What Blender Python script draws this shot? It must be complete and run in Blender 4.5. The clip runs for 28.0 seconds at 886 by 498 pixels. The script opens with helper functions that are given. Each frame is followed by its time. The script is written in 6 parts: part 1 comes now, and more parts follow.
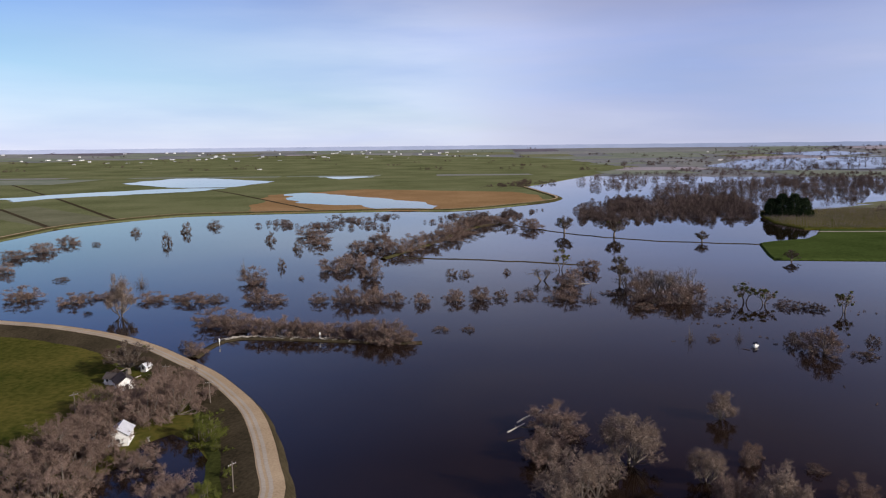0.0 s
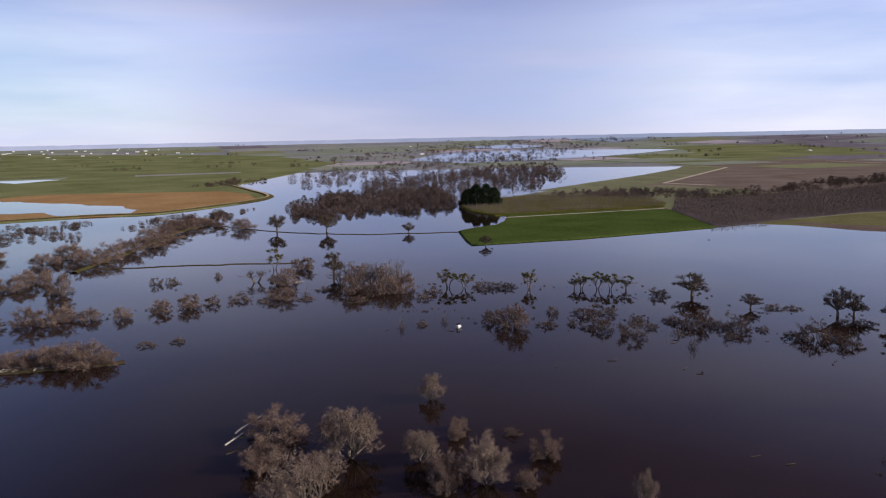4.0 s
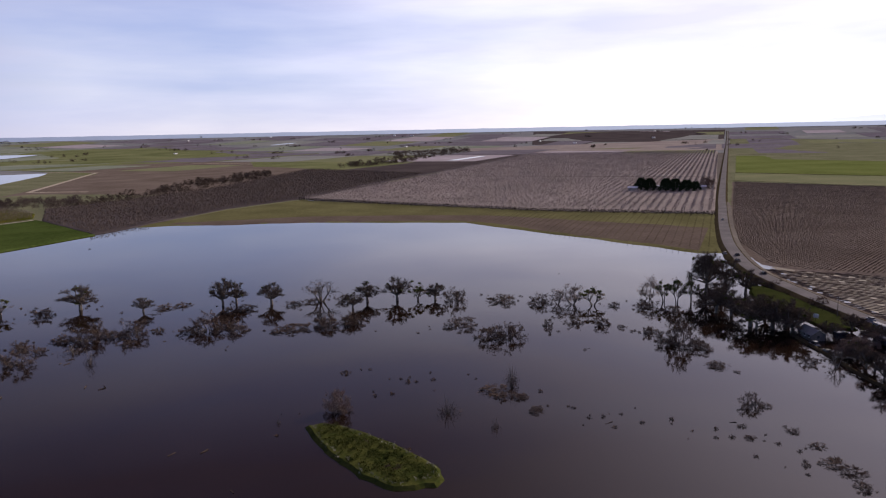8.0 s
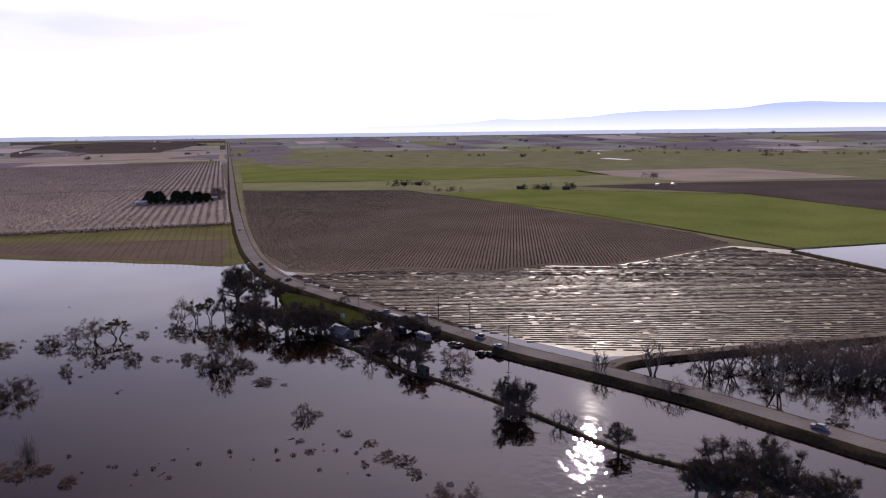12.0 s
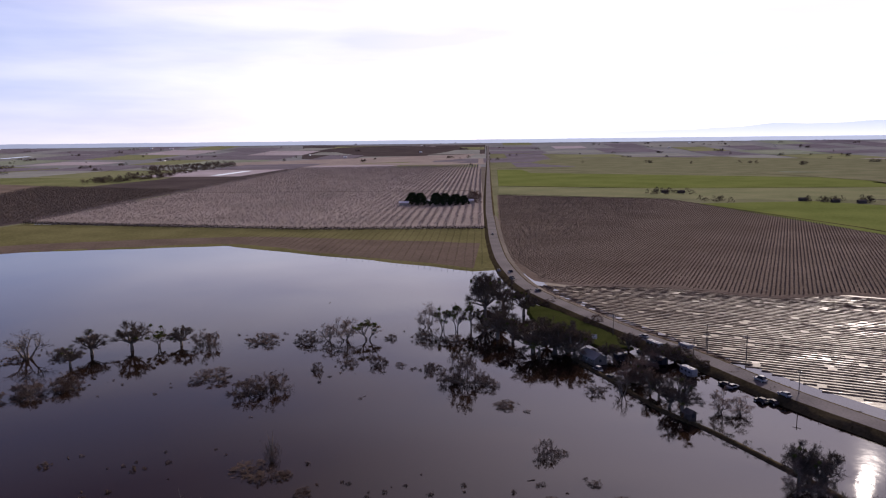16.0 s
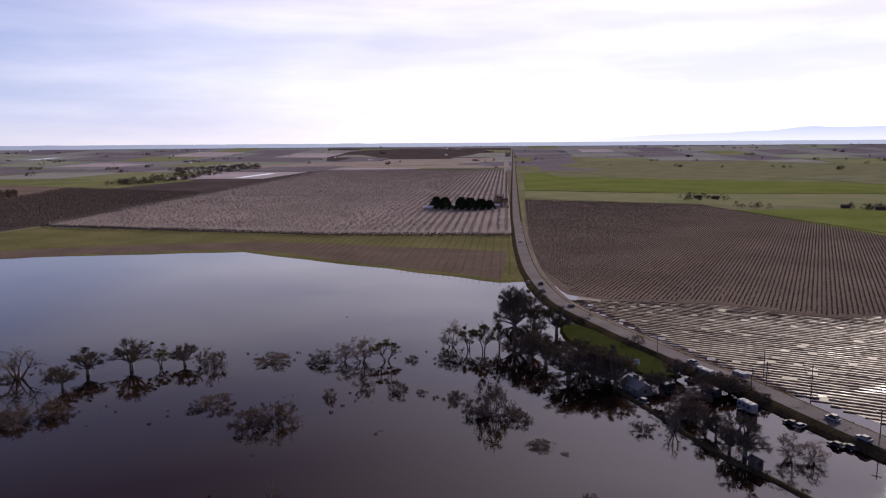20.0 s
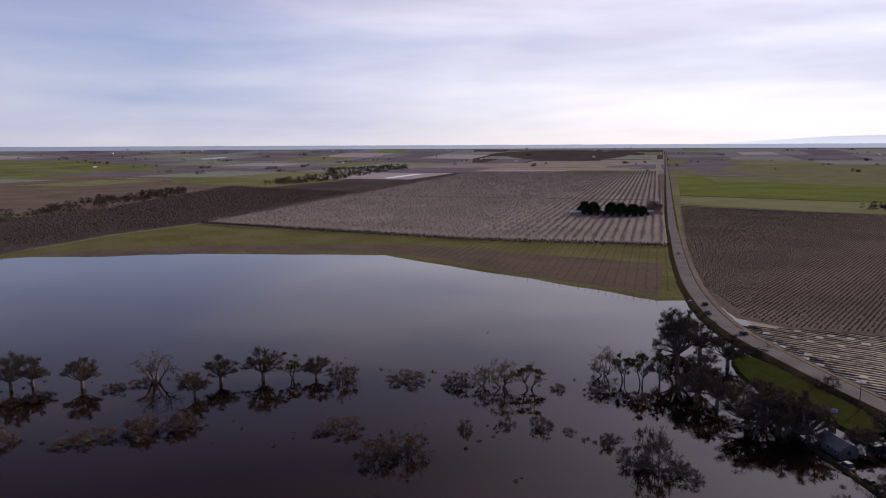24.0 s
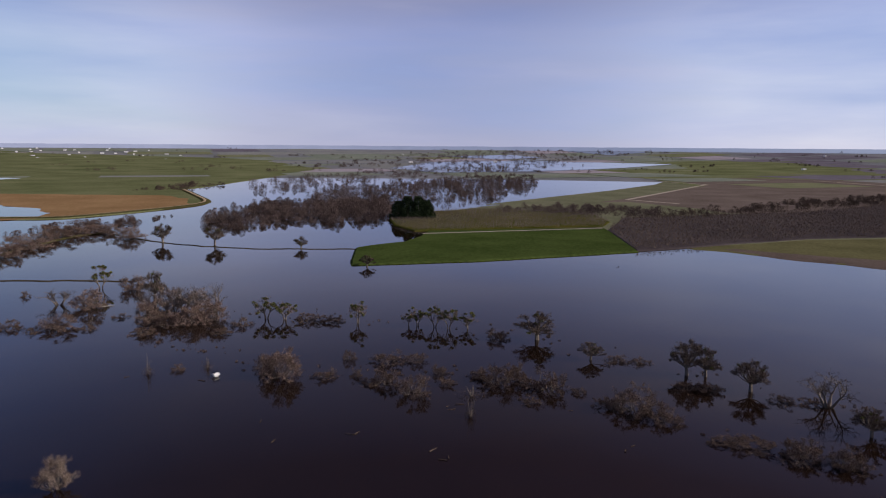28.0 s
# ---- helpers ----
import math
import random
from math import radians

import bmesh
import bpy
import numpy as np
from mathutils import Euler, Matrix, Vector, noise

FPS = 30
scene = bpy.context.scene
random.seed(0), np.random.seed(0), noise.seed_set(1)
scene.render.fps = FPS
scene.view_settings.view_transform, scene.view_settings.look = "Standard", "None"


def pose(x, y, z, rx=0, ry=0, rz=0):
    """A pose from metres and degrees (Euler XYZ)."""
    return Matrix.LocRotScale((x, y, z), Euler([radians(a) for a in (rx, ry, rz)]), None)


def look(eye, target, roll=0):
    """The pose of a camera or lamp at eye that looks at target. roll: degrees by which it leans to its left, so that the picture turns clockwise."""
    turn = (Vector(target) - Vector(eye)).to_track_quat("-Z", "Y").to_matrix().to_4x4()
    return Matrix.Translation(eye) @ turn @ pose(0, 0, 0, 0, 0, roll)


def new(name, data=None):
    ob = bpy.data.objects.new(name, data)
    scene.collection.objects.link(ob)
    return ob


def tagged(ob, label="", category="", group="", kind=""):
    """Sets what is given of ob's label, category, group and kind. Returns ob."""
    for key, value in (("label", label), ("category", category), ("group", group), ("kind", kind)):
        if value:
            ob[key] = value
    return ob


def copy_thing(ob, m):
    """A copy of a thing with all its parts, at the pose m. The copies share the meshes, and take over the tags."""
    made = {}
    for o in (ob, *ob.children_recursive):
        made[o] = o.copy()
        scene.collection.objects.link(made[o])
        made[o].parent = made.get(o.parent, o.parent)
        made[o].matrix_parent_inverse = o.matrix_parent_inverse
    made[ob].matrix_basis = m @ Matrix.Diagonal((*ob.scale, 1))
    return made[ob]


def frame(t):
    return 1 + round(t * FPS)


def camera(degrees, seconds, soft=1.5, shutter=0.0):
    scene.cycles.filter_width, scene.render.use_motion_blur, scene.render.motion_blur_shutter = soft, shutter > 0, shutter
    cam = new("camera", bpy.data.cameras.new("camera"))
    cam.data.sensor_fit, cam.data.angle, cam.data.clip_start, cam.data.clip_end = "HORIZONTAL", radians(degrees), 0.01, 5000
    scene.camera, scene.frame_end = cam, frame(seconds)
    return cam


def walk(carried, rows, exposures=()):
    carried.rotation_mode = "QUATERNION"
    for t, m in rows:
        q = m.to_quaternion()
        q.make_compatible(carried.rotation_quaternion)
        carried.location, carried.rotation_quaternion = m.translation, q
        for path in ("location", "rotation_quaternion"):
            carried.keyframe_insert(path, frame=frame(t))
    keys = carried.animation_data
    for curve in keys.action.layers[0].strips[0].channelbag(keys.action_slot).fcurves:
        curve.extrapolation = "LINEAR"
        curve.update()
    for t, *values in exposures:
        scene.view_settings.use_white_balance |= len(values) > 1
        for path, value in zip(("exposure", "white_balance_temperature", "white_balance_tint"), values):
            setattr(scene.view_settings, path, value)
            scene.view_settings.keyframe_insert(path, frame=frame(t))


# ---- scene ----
# ---- camera ----
cam = camera(62.87, 28.0, 1.15)
walk(cam, [
    (0.0, pose(0.00, 0.00, 80.00, 81.91, 0, 0.00) @ pose(0, 0, 0, 0, 0, -0.59)),
    (0.5, pose(0.50, 0.07, 80.41, 81.81, 0, -1.33) @ pose(0, 0, 0, 0, 0, -0.62)),
    (1.0, pose(0.65, -0.17, 80.35, 81.77, 0, -2.61) @ pose(0, 0, 0, 0, 0, -0.69)),
    (1.5, pose(0.65, -0.38, 80.26, 81.75, 0, -4.15) @ pose(0, 0, 0, 0, 0, -0.72)),
    (2.0, pose(0.73, -0.60, 80.27, 81.71, 0, -6.52) @ pose(0, 0, 0, 0, 0, -0.85)),
    (2.5, pose(0.83, -0.69, 80.31, 81.65, 0, -9.75) @ pose(0, 0, 0, 0, 0, -0.90)),
    (4.5, pose(2.79, 0.20, 81.09, 81.18, 0, -29.06) @ pose(0, 0, 0, 0, 0, -1.14)),
    (5.0, pose(2.12, 0.23, 81.07, 81.13, 0, -37.25) @ pose(0, 0, 0, 0, 0, -1.08)),
    (5.5, pose(1.95, 0.27, 81.22, 80.97, 0, -44.18) @ pose(0, 0, 0, 0, 0, -1.28)),
    (6.0, pose(1.58, 0.35, 81.37, 80.89, 0, -49.61) @ pose(0, 0, 0, 0, 0, -1.33)),
    (6.5, pose(1.04, 0.15, 81.39, 80.86, 0, -54.53) @ pose(0, 0, 0, 0, 0, -1.31)),
    (7.0, pose(0.90, 0.20, 81.28, 80.75, 0, -59.60) @ pose(0, 0, 0, 0, 0, -1.25)),
    (7.5, pose(0.98, 0.64, 81.18, 80.61, 0, -64.41) @ pose(0, 0, 0, 0, 0, -1.20)),
    (8.0, pose(1.49, 1.23, 81.12, 80.62, 0, -69.08) @ pose(0, 0, 0, 0, 0, -1.14)),
    (8.5, pose(2.54, 1.83, 81.21, 80.59, 0, -73.95) @ pose(0, 0, 0, 0, 0, -1.02)),
    (9.0, pose(3.93, 2.94, 81.17, 80.53, 0, -83.41) @ pose(0, 0, 0, 0, 0, -0.92)),
    (9.5, pose(5.57, 4.24, 80.99, 80.58, 0, -90.57) @ pose(0, 0, 0, 0, 0, -0.98)),
    (10.0, pose(6.99, 5.56, 80.95, 80.62, 0, -95.98) @ pose(0, 0, 0, 0, 0, -0.80)),
    (10.5, pose(8.89, 6.67, 81.09, 80.67, 0, -102.39) @ pose(0, 0, 0, 0, 0, -0.76)),
    (11.0, pose(11.15, 8.09, 80.90, 80.78, 0, -107.41) @ pose(0, 0, 0, 0, 0, -0.69)),
    (11.5, pose(13.79, 8.60, 81.33, 80.79, 0, -107.60) @ pose(0, 0, 0, 0, 0, -0.73)),
    (13.5, pose(24.95, 8.13, 81.55, 81.15, 0, -98.70) @ pose(0, 0, 0, 0, 0, -0.68)),
    (14.0, pose(28.32, 7.70, 81.19, 81.23, 0, -95.66) @ pose(0, 0, 0, 0, 0, -0.71)),
    (14.5, pose(31.96, 7.37, 80.88, 81.32, 0, -93.20) @ pose(0, 0, 0, 0, 0, -0.70)),
    (15.0, pose(35.70, 7.10, 80.77, 81.33, 0, -91.40) @ pose(0, 0, 0, 0, 0, -0.70)),
    (15.5, pose(39.12, 6.87, 80.74, 81.39, 0, -89.17) @ pose(0, 0, 0, 0, 0, -0.62)),
    (16.0, pose(42.29, 6.71, 80.62, 81.44, 0, -86.96) @ pose(0, 0, 0, 0, 0, -0.62)),
    (16.5, pose(45.65, 6.56, 80.69, 81.46, 0, -86.09) @ pose(0, 0, 0, 0, 0, -0.60)),
    (17.0, pose(48.91, 6.75, 80.82, 81.52, 0, -85.71) @ pose(0, 0, 0, 0, 0, -0.40)),
    (17.5, pose(52.24, 6.80, 80.86, 81.51, 0, -85.29) @ pose(0, 0, 0, 0, 0, -0.47)),
    (18.0, pose(55.51, 7.03, 80.86, 81.53, 0, -84.99) @ pose(0, 0, 0, 0, 0, -0.55)),
    (18.5, pose(58.72, 7.26, 80.92, 81.54, 0, -85.02) @ pose(0, 0, 0, 0, 0, -0.51)),
    (19.0, pose(61.94, 7.65, 80.88, 81.56, 0, -85.12) @ pose(0, 0, 0, 0, 0, -0.53)),
    (19.5, pose(65.18, 8.23, 80.85, 81.62, 0, -85.17) @ pose(0, 0, 0, 0, 0, -0.55)),
    (20.0, pose(68.46, 8.96, 80.79, 81.67, 0, -85.03) @ pose(0, 0, 0, 0, 0, -0.42)),
    (20.5, pose(71.86, 9.44, 80.90, 81.67, 0, -84.39) @ pose(0, 0, 0, 0, 0, -0.49)),
    (22.5, pose(84.71, 12.41, 81.34, 81.73, 0, -80.61) @ pose(0, 0, 0, 0, 0, -0.31)),
    (23.0, pose(88.23, 12.91, 81.19, 81.76, 0, -78.32) @ pose(0, 0, 0, 0, 0, -0.35)),
    (23.5, pose(91.66, 13.66, 81.24, 81.78, 0, -76.09) @ pose(0, 0, 0, 0, 0, -0.30)),
    (24.0, pose(95.01, 14.85, 81.23, 81.84, 0, -73.68) @ pose(0, 0, 0, 0, 0, -0.25)),
    (24.5, pose(98.19, 16.09, 81.07, 81.99, 0, -68.88) @ pose(0, 0, 0, 0, 0, -0.19)),
    (25.0, pose(100.65, 17.03, 81.04, 82.09, 0, -61.28) @ pose(0, 0, 0, 0, 0, -0.01)),
    (25.5, pose(102.30, 18.22, 81.06, 82.36, 0, -54.38) @ pose(0, 0, 0, 0, 0, 0.54)),
    (26.0, pose(103.45, 18.99, 80.98, 82.14, 0, -47.85) @ pose(0, 0, 0, 0, 0, 0.60)),
    (26.5, pose(104.22, 18.83, 80.87, 82.07, 0, -40.03) @ pose(0, 0, 0, 0, 0, 0.42)),
    (27.0, pose(104.38, 19.06, 80.73, 82.05, 0, -33.69) @ pose(0, 0, 0, 0, 0, 0.48)),
    (27.5, pose(104.82, 19.81, 80.59, 82.02, 0, -27.56) @ pose(0, 0, 0, 0, 0, 0.51)),
    (28.0, pose(105.50, 20.67, 80.47, 81.94, 0, -21.81) @ pose(0, 0, 0, 0, 0, 0.41)),
], exposures=[(0.0, 0.08, 6250, 9), (2.5, 0.06, 6250, 9), (5.0, 0.2, 6480, 13), (8.0, 0.02, 6500, 15), (11.0, 0.14, 6450, 19), (17.0, 0.14, 6450, 18), (20.5, -0.04, 6500, 17), (23.0, -0.2, 6550, 15), (26.0, -0.42, 6450, 12), (28.0, -0.22, 6250, 13)])

# ---- world and sun ----
SUN_YAW, SUN_UP = 118.6, 23.5
world = bpy.data.worlds.new("sky")
scene.world = world
world.use_nodes = True
wn, wl = world.node_tree.nodes, world.node_tree.links
wn.clear()
w_out = wn.new("ShaderNodeOutputWorld")
w_bg = wn.new("ShaderNodeBackground")
w_sky = wn.new("ShaderNodeTexSky")
w_sky.sky_type, w_sky.sun_disc = "NISHITA", False
w_sky.sun_elevation, w_sky.sun_rotation = radians(SUN_UP), radians(SUN_YAW)
w_sky.air_density, w_sky.dust_density, w_sky.ozone_density = 0.95, 0.0, 4.4
w_co = wn.new("ShaderNodeTexCoord")
w_map = wn.new("ShaderNodeMapping")
w_map.inputs["Scale"].default_value = (1.0, 1.0, 7.0)
w_map.inputs["Location"].default_value = (0.4, 0.2, 0.0)
w_noise = wn.new("ShaderNodeTexNoise")
w_noise.inputs["Scale"].default_value, w_noise.inputs["Detail"].default_value = 1.7, 7.0
w_noise.inputs["Distortion"].default_value = 0.6
w_ramp = wn.new("ShaderNodeValToRGB")
w_ramp.color_ramp.elements[0].position, w_ramp.color_ramp.elements[1].position = 0.36, 0.60
w_ramp.color_ramp.elements[0].color = (0.80, 0.80, 0.80, 1)
w_ramp.color_ramp.elements[1].color = (0.96, 0.96, 0.96, 1)
# thin bright overcast veils the clear sky
w_veil = wn.new("ShaderNodeTexNoise")
w_veil.inputs["Scale"].default_value, w_veil.inputs["Detail"].default_value = 2.0, 7.0
w_cloud = wn.new("ShaderNodeValToRGB")
w_cloud.color_ramp.elements[0].position, w_cloud.color_ramp.elements[1].position = 0.36, 0.62
w_cloud.color_ramp.elements[0].color = (4.2, 4.6, 7.3, 1)
w_cloud.color_ramp.elements[1].color = (6.7, 6.7, 8.3, 1)
w_white = wn.new("ShaderNodeValToRGB")
w_white.color_ramp.elements[0].position, w_white.color_ramp.elements[1].position = 0.36, 0.62
w_white.color_ramp.elements[0].color = (8.8, 8.0, 9.2, 1)
w_white.color_ramp.elements[1].color = (12.8, 12.0, 12.6, 1)
# whiter towards the sun
w_dot = wn.new("ShaderNodeVectorMath")
w_dot.operation = "DOT_PRODUCT"
w_dot.inputs[1].default_value = (math.sin(radians(SUN_YAW)), math.cos(radians(SUN_YAW)), 0.15)
w_side = wn.new("ShaderNodeMapRange")
w_side.inputs["From Min"].default_value, w_side.inputs["From Max"].default_value = 0.42, 0.9
w_both = wn.new("ShaderNodeMix")
w_both.data_type = "RGBA"
# heavier and darker overhead
w_sep = wn.new("ShaderNodeSeparateXYZ")
w_high = wn.new("ShaderNodeMapRange")
w_high.inputs["From Min"].default_value, w_high.inputs["From Max"].default_value = 0.15, 0.41
w_dim = wn.new("ShaderNodeMix")
w_dim.data_type = "RGBA"
w_over = wn.new("ShaderNodeMix")
w_over.data_type = "RGBA"
w_tone = wn.new("ShaderNodeMix")
w_tone.data_type = "RGBA"
w_tone.inputs[6].default_value, w_tone.inputs[7].default_value = (0.62, 0.64, 1.45, 1), (1.25, 0.64, 0.85, 1)
w_turn = wn.new("ShaderNodeMapRange")
w_turn.inputs["From Min"].default_value, w_turn.inputs["From Max"].default_value = -0.5, 0.2
wl.new(w_dot.outputs["Value"], w_turn.inputs["Value"])
wl.new(w_turn.outputs["Result"], w_tone.inputs[0])
wl.new(w_tone.outputs[2], w_over.inputs[6])
w_over.inputs[7].default_value = (18, 16, 17.5, 1)
w_mix = wn.new("ShaderNodeMix")
w_mix.data_type = "RGBA"
w_add = wn.new("ShaderNodeMix")
w_add.data_type, w_add.blend_type = "RGBA", "ADD"
w_add.inputs[0].default_value = 0.22
wl.new(w_co.outputs["Generated"], w_map.inputs["Vector"])
wl.new(w_map.outputs["Vector"], w_noise.inputs["Vector"])
wl.new(w_map.outputs["Vector"], w_veil.inputs["Vector"])
wl.new(w_veil.outputs["Fac"], w_cloud.inputs["Fac"])
wl.new(w_veil.outputs["Fac"], w_white.inputs["Fac"])
wl.new(w_co.outputs["Generated"], w_dot.inputs[0])
wl.new(w_dot.outputs["Value"], w_side.inputs["Value"])
wl.new(w_side.outputs["Result"], w_both.inputs[0])
wl.new(w_cloud.outputs["Color"], w_both.inputs[6])
wl.new(w_white.outputs["Color"], w_both.inputs[7])
wl.new(w_noise.outputs["Fac"], w_ramp.inputs["Fac"])
wl.new(w_co.outputs["Generated"], w_sep.inputs[0])
wl.new(w_sep.outputs["Z"], w_high.inputs["Value"])
wl.new(w_high.outputs["Result"], w_dim.inputs[0])
wl.new(w_both.outputs[2], w_dim.inputs[6])
# glow of the thin cloud round the sun
w_sun = wn.new("ShaderNodeVectorMath")
w_sun.operation = "DOT_PRODUCT"
w_sun.inputs[1].default_value = (math.sin(radians(SUN_YAW)) * math.cos(radians(SUN_UP)), math.cos(radians(SUN_YAW)) * math.cos(radians(SUN_UP)), math.sin(radians(SUN_UP)))
w_near = wn.new("ShaderNodeMapRange")
w_near.inputs["From Min"].default_value, w_near.inputs["From Max"].default_value = 0.45, 1.0
w_pow = wn.new("ShaderNodeMath")
w_pow.operation = "POWER"
w_pow.inputs[1].default_value = 3.6
wl.new(w_co.outputs["Generated"], w_sun.inputs[0])
wl.new(w_sun.outputs["Value"], w_near.inputs["Value"])
wl.new(w_near.outputs["Result"], w_pow.inputs[0])
wl.new(w_pow.outputs[0], w_over.inputs[0])
wl.new(w_over.outputs[2], w_dim.inputs[7])
wl.new(w_dim.outputs[2], w_add.inputs[6])
wl.new(w_sky.outputs["Color"], w_add.inputs[7])
# a clear gap opens in the cloud opposite the sun
w_gap = wn.new("ShaderNodeMapRange")
w_gap.inputs["From Min"].default_value, w_gap.inputs["From Max"].default_value = -0.85, -0.35
w_gap.inputs["To Min"].default_value, w_gap.inputs["To Max"].default_value = 0.12, 1.0
w_cut = wn.new("ShaderNodeMath")
w_cut.operation = "MULTIPLY"
wl.new(w_dot.outputs["Value"], w_gap.inputs["Value"])
wl.new(w_ramp.outputs["Color"], w_cut.inputs[0])
w_low = wn.new("ShaderNodeMapRange")
w_low.inputs["From Min"].default_value, w_low.inputs["From Max"].default_value = 0.015, 0.12
w_low.inputs["To Min"].default_value, w_low.inputs["To Max"].default_value = 1.0, 0.0
w_open = wn.new("ShaderNodeMath")
w_open.operation = "MAXIMUM"
wl.new(w_sep.outputs["Z"], w_low.inputs["Value"])
wl.new(w_gap.outputs["Result"], w_open.inputs[0])
wl.new(w_low.outputs["Result"], w_open.inputs[1])
w_blue = wn.new("ShaderNodeMix")
w_blue.data_type, w_blue.blend_type = "RGBA", "MULTIPLY"
w_blue.inputs[7].default_value = (0.80, 0.88, 1.30, 1)
w_rise = wn.new("ShaderNodeMapRange")
w_rise.inputs["From Min"].default_value, w_rise.inputs["From Max"].default_value = 0.13, 0.24
wl.new(w_sep.outputs["Z"], w_rise.inputs["Value"])
wl.new(w_rise.outputs["Result"], w_blue.inputs[0])
wl.new(w_sky.outputs["Color"], w_blue.inputs[6])
wl.new(w_open.outputs[0], w_cut.inputs[1])
wl.new(w_cut.outputs[0], w_mix.inputs[0])
wl.new(w_blue.outputs[2], w_mix.inputs[6])
wl.new(w_add.outputs[2], w_mix.inputs[7])
# unseen sky above the view, darkened to the north east to deepen water reflections
w_unseen = wn.new("ShaderNodeVectorMath")
w_unseen.operation = "DOT_PRODUCT"
w_unseen.inputs[1].default_value = (math.sin(radians(16)), math.cos(radians(16)), 0.1)
w_band = wn.new("ShaderNodeMapRange")
w_band.interpolation_type = "SMOOTHSTEP"
w_band.inputs["From Min"].default_value, w_band.inputs["From Max"].default_value = 0.80, 0.99
w_shade = wn.new("ShaderNodeMix")
w_shade.data_type, w_shade.blend_type = "RGBA", "MULTIPLY"
w_shade.inputs[7].default_value = (0.60, 0.60, 0.66, 1)
wl.new(w_co.outputs["Generated"], w_unseen.inputs[0])
wl.new(w_unseen.outputs["Value"], w_band.inputs["Value"])
w_lift = wn.new("ShaderNodeMapRange")
w_lift.inputs["From Min"].default_value, w_lift.inputs["From Max"].default_value = 0.13, 0.28
w_deep = wn.new("ShaderNodeMath")
w_deep.operation = "MULTIPLY"
wl.new(w_sep.outputs["Z"], w_lift.inputs["Value"])
wl.new(w_band.outputs["Result"], w_deep.inputs[0])
wl.new(w_lift.outputs["Result"], w_deep.inputs[1])
wl.new(w_deep.outputs[0], w_shade.inputs[0])
# a thick lavender cloud hangs low over the woods
w_core = wn.new("ShaderNodeVectorMath")
w_core.operation = "DOT_PRODUCT"
w_core.inputs[1].default_value = (math.sin(radians(21)), math.cos(radians(21)), 0.05)
w_thick = wn.new("ShaderNodeMapRange")
w_thick.interpolation_type = "SMOOTHSTEP"
w_thick.inputs["From Min"].default_value, w_thick.inputs["From Max"].default_value = 1.01, 1.09
w_grey = wn.new("ShaderNodeMix")
w_grey.data_type, w_grey.blend_type = "RGBA", "MULTIPLY"
w_grey.inputs[7].default_value = (0.70, 0.71, 0.80, 1)
wl.new(w_co.outputs["Generated"], w_core.inputs[0])
w_rag = wn.new("ShaderNodeMath")
w_rag.operation = "MULTIPLY_ADD"
w_rag.inputs[1].default_value = 0.16
wl.new(w_veil.outputs["Fac"], w_rag.inputs[0])
wl.new(w_core.outputs["Value"], w_rag.inputs[2])
wl.new(w_rag.outputs[0], w_thick.inputs["Value"])
wl.new(w_thick.outputs["Result"], w_grey.inputs[0])
wl.new(w_mix.outputs[2], w_grey.inputs[6])
wl.new(w_grey.outputs[2], w_shade.inputs[6])
wl.new(w_shade.outputs[2], w_bg.inputs["Color"])
w_bg.inputs["Strength"].default_value = 0.10
wl.new(w_bg.outputs[0], w_out.inputs["Surface"])

sun_data = bpy.data.lights.new("sun", "SUN")
sun_data.energy, sun_data.angle, sun_data.color = 4.6, radians(0.55), (1.0, 0.90, 0.78)
sun = new("sun", sun_data)
SX, SY, SZ = (math.sin(radians(SUN_YAW)) * math.cos(radians(SUN_UP)),
              math.cos(radians(SUN_YAW)) * math.cos(radians(SUN_UP)), math.sin(radians(SUN_UP)))
sun.matrix_world = look((SX * 900, SY * 900, SZ * 900), (0, 0, 0))


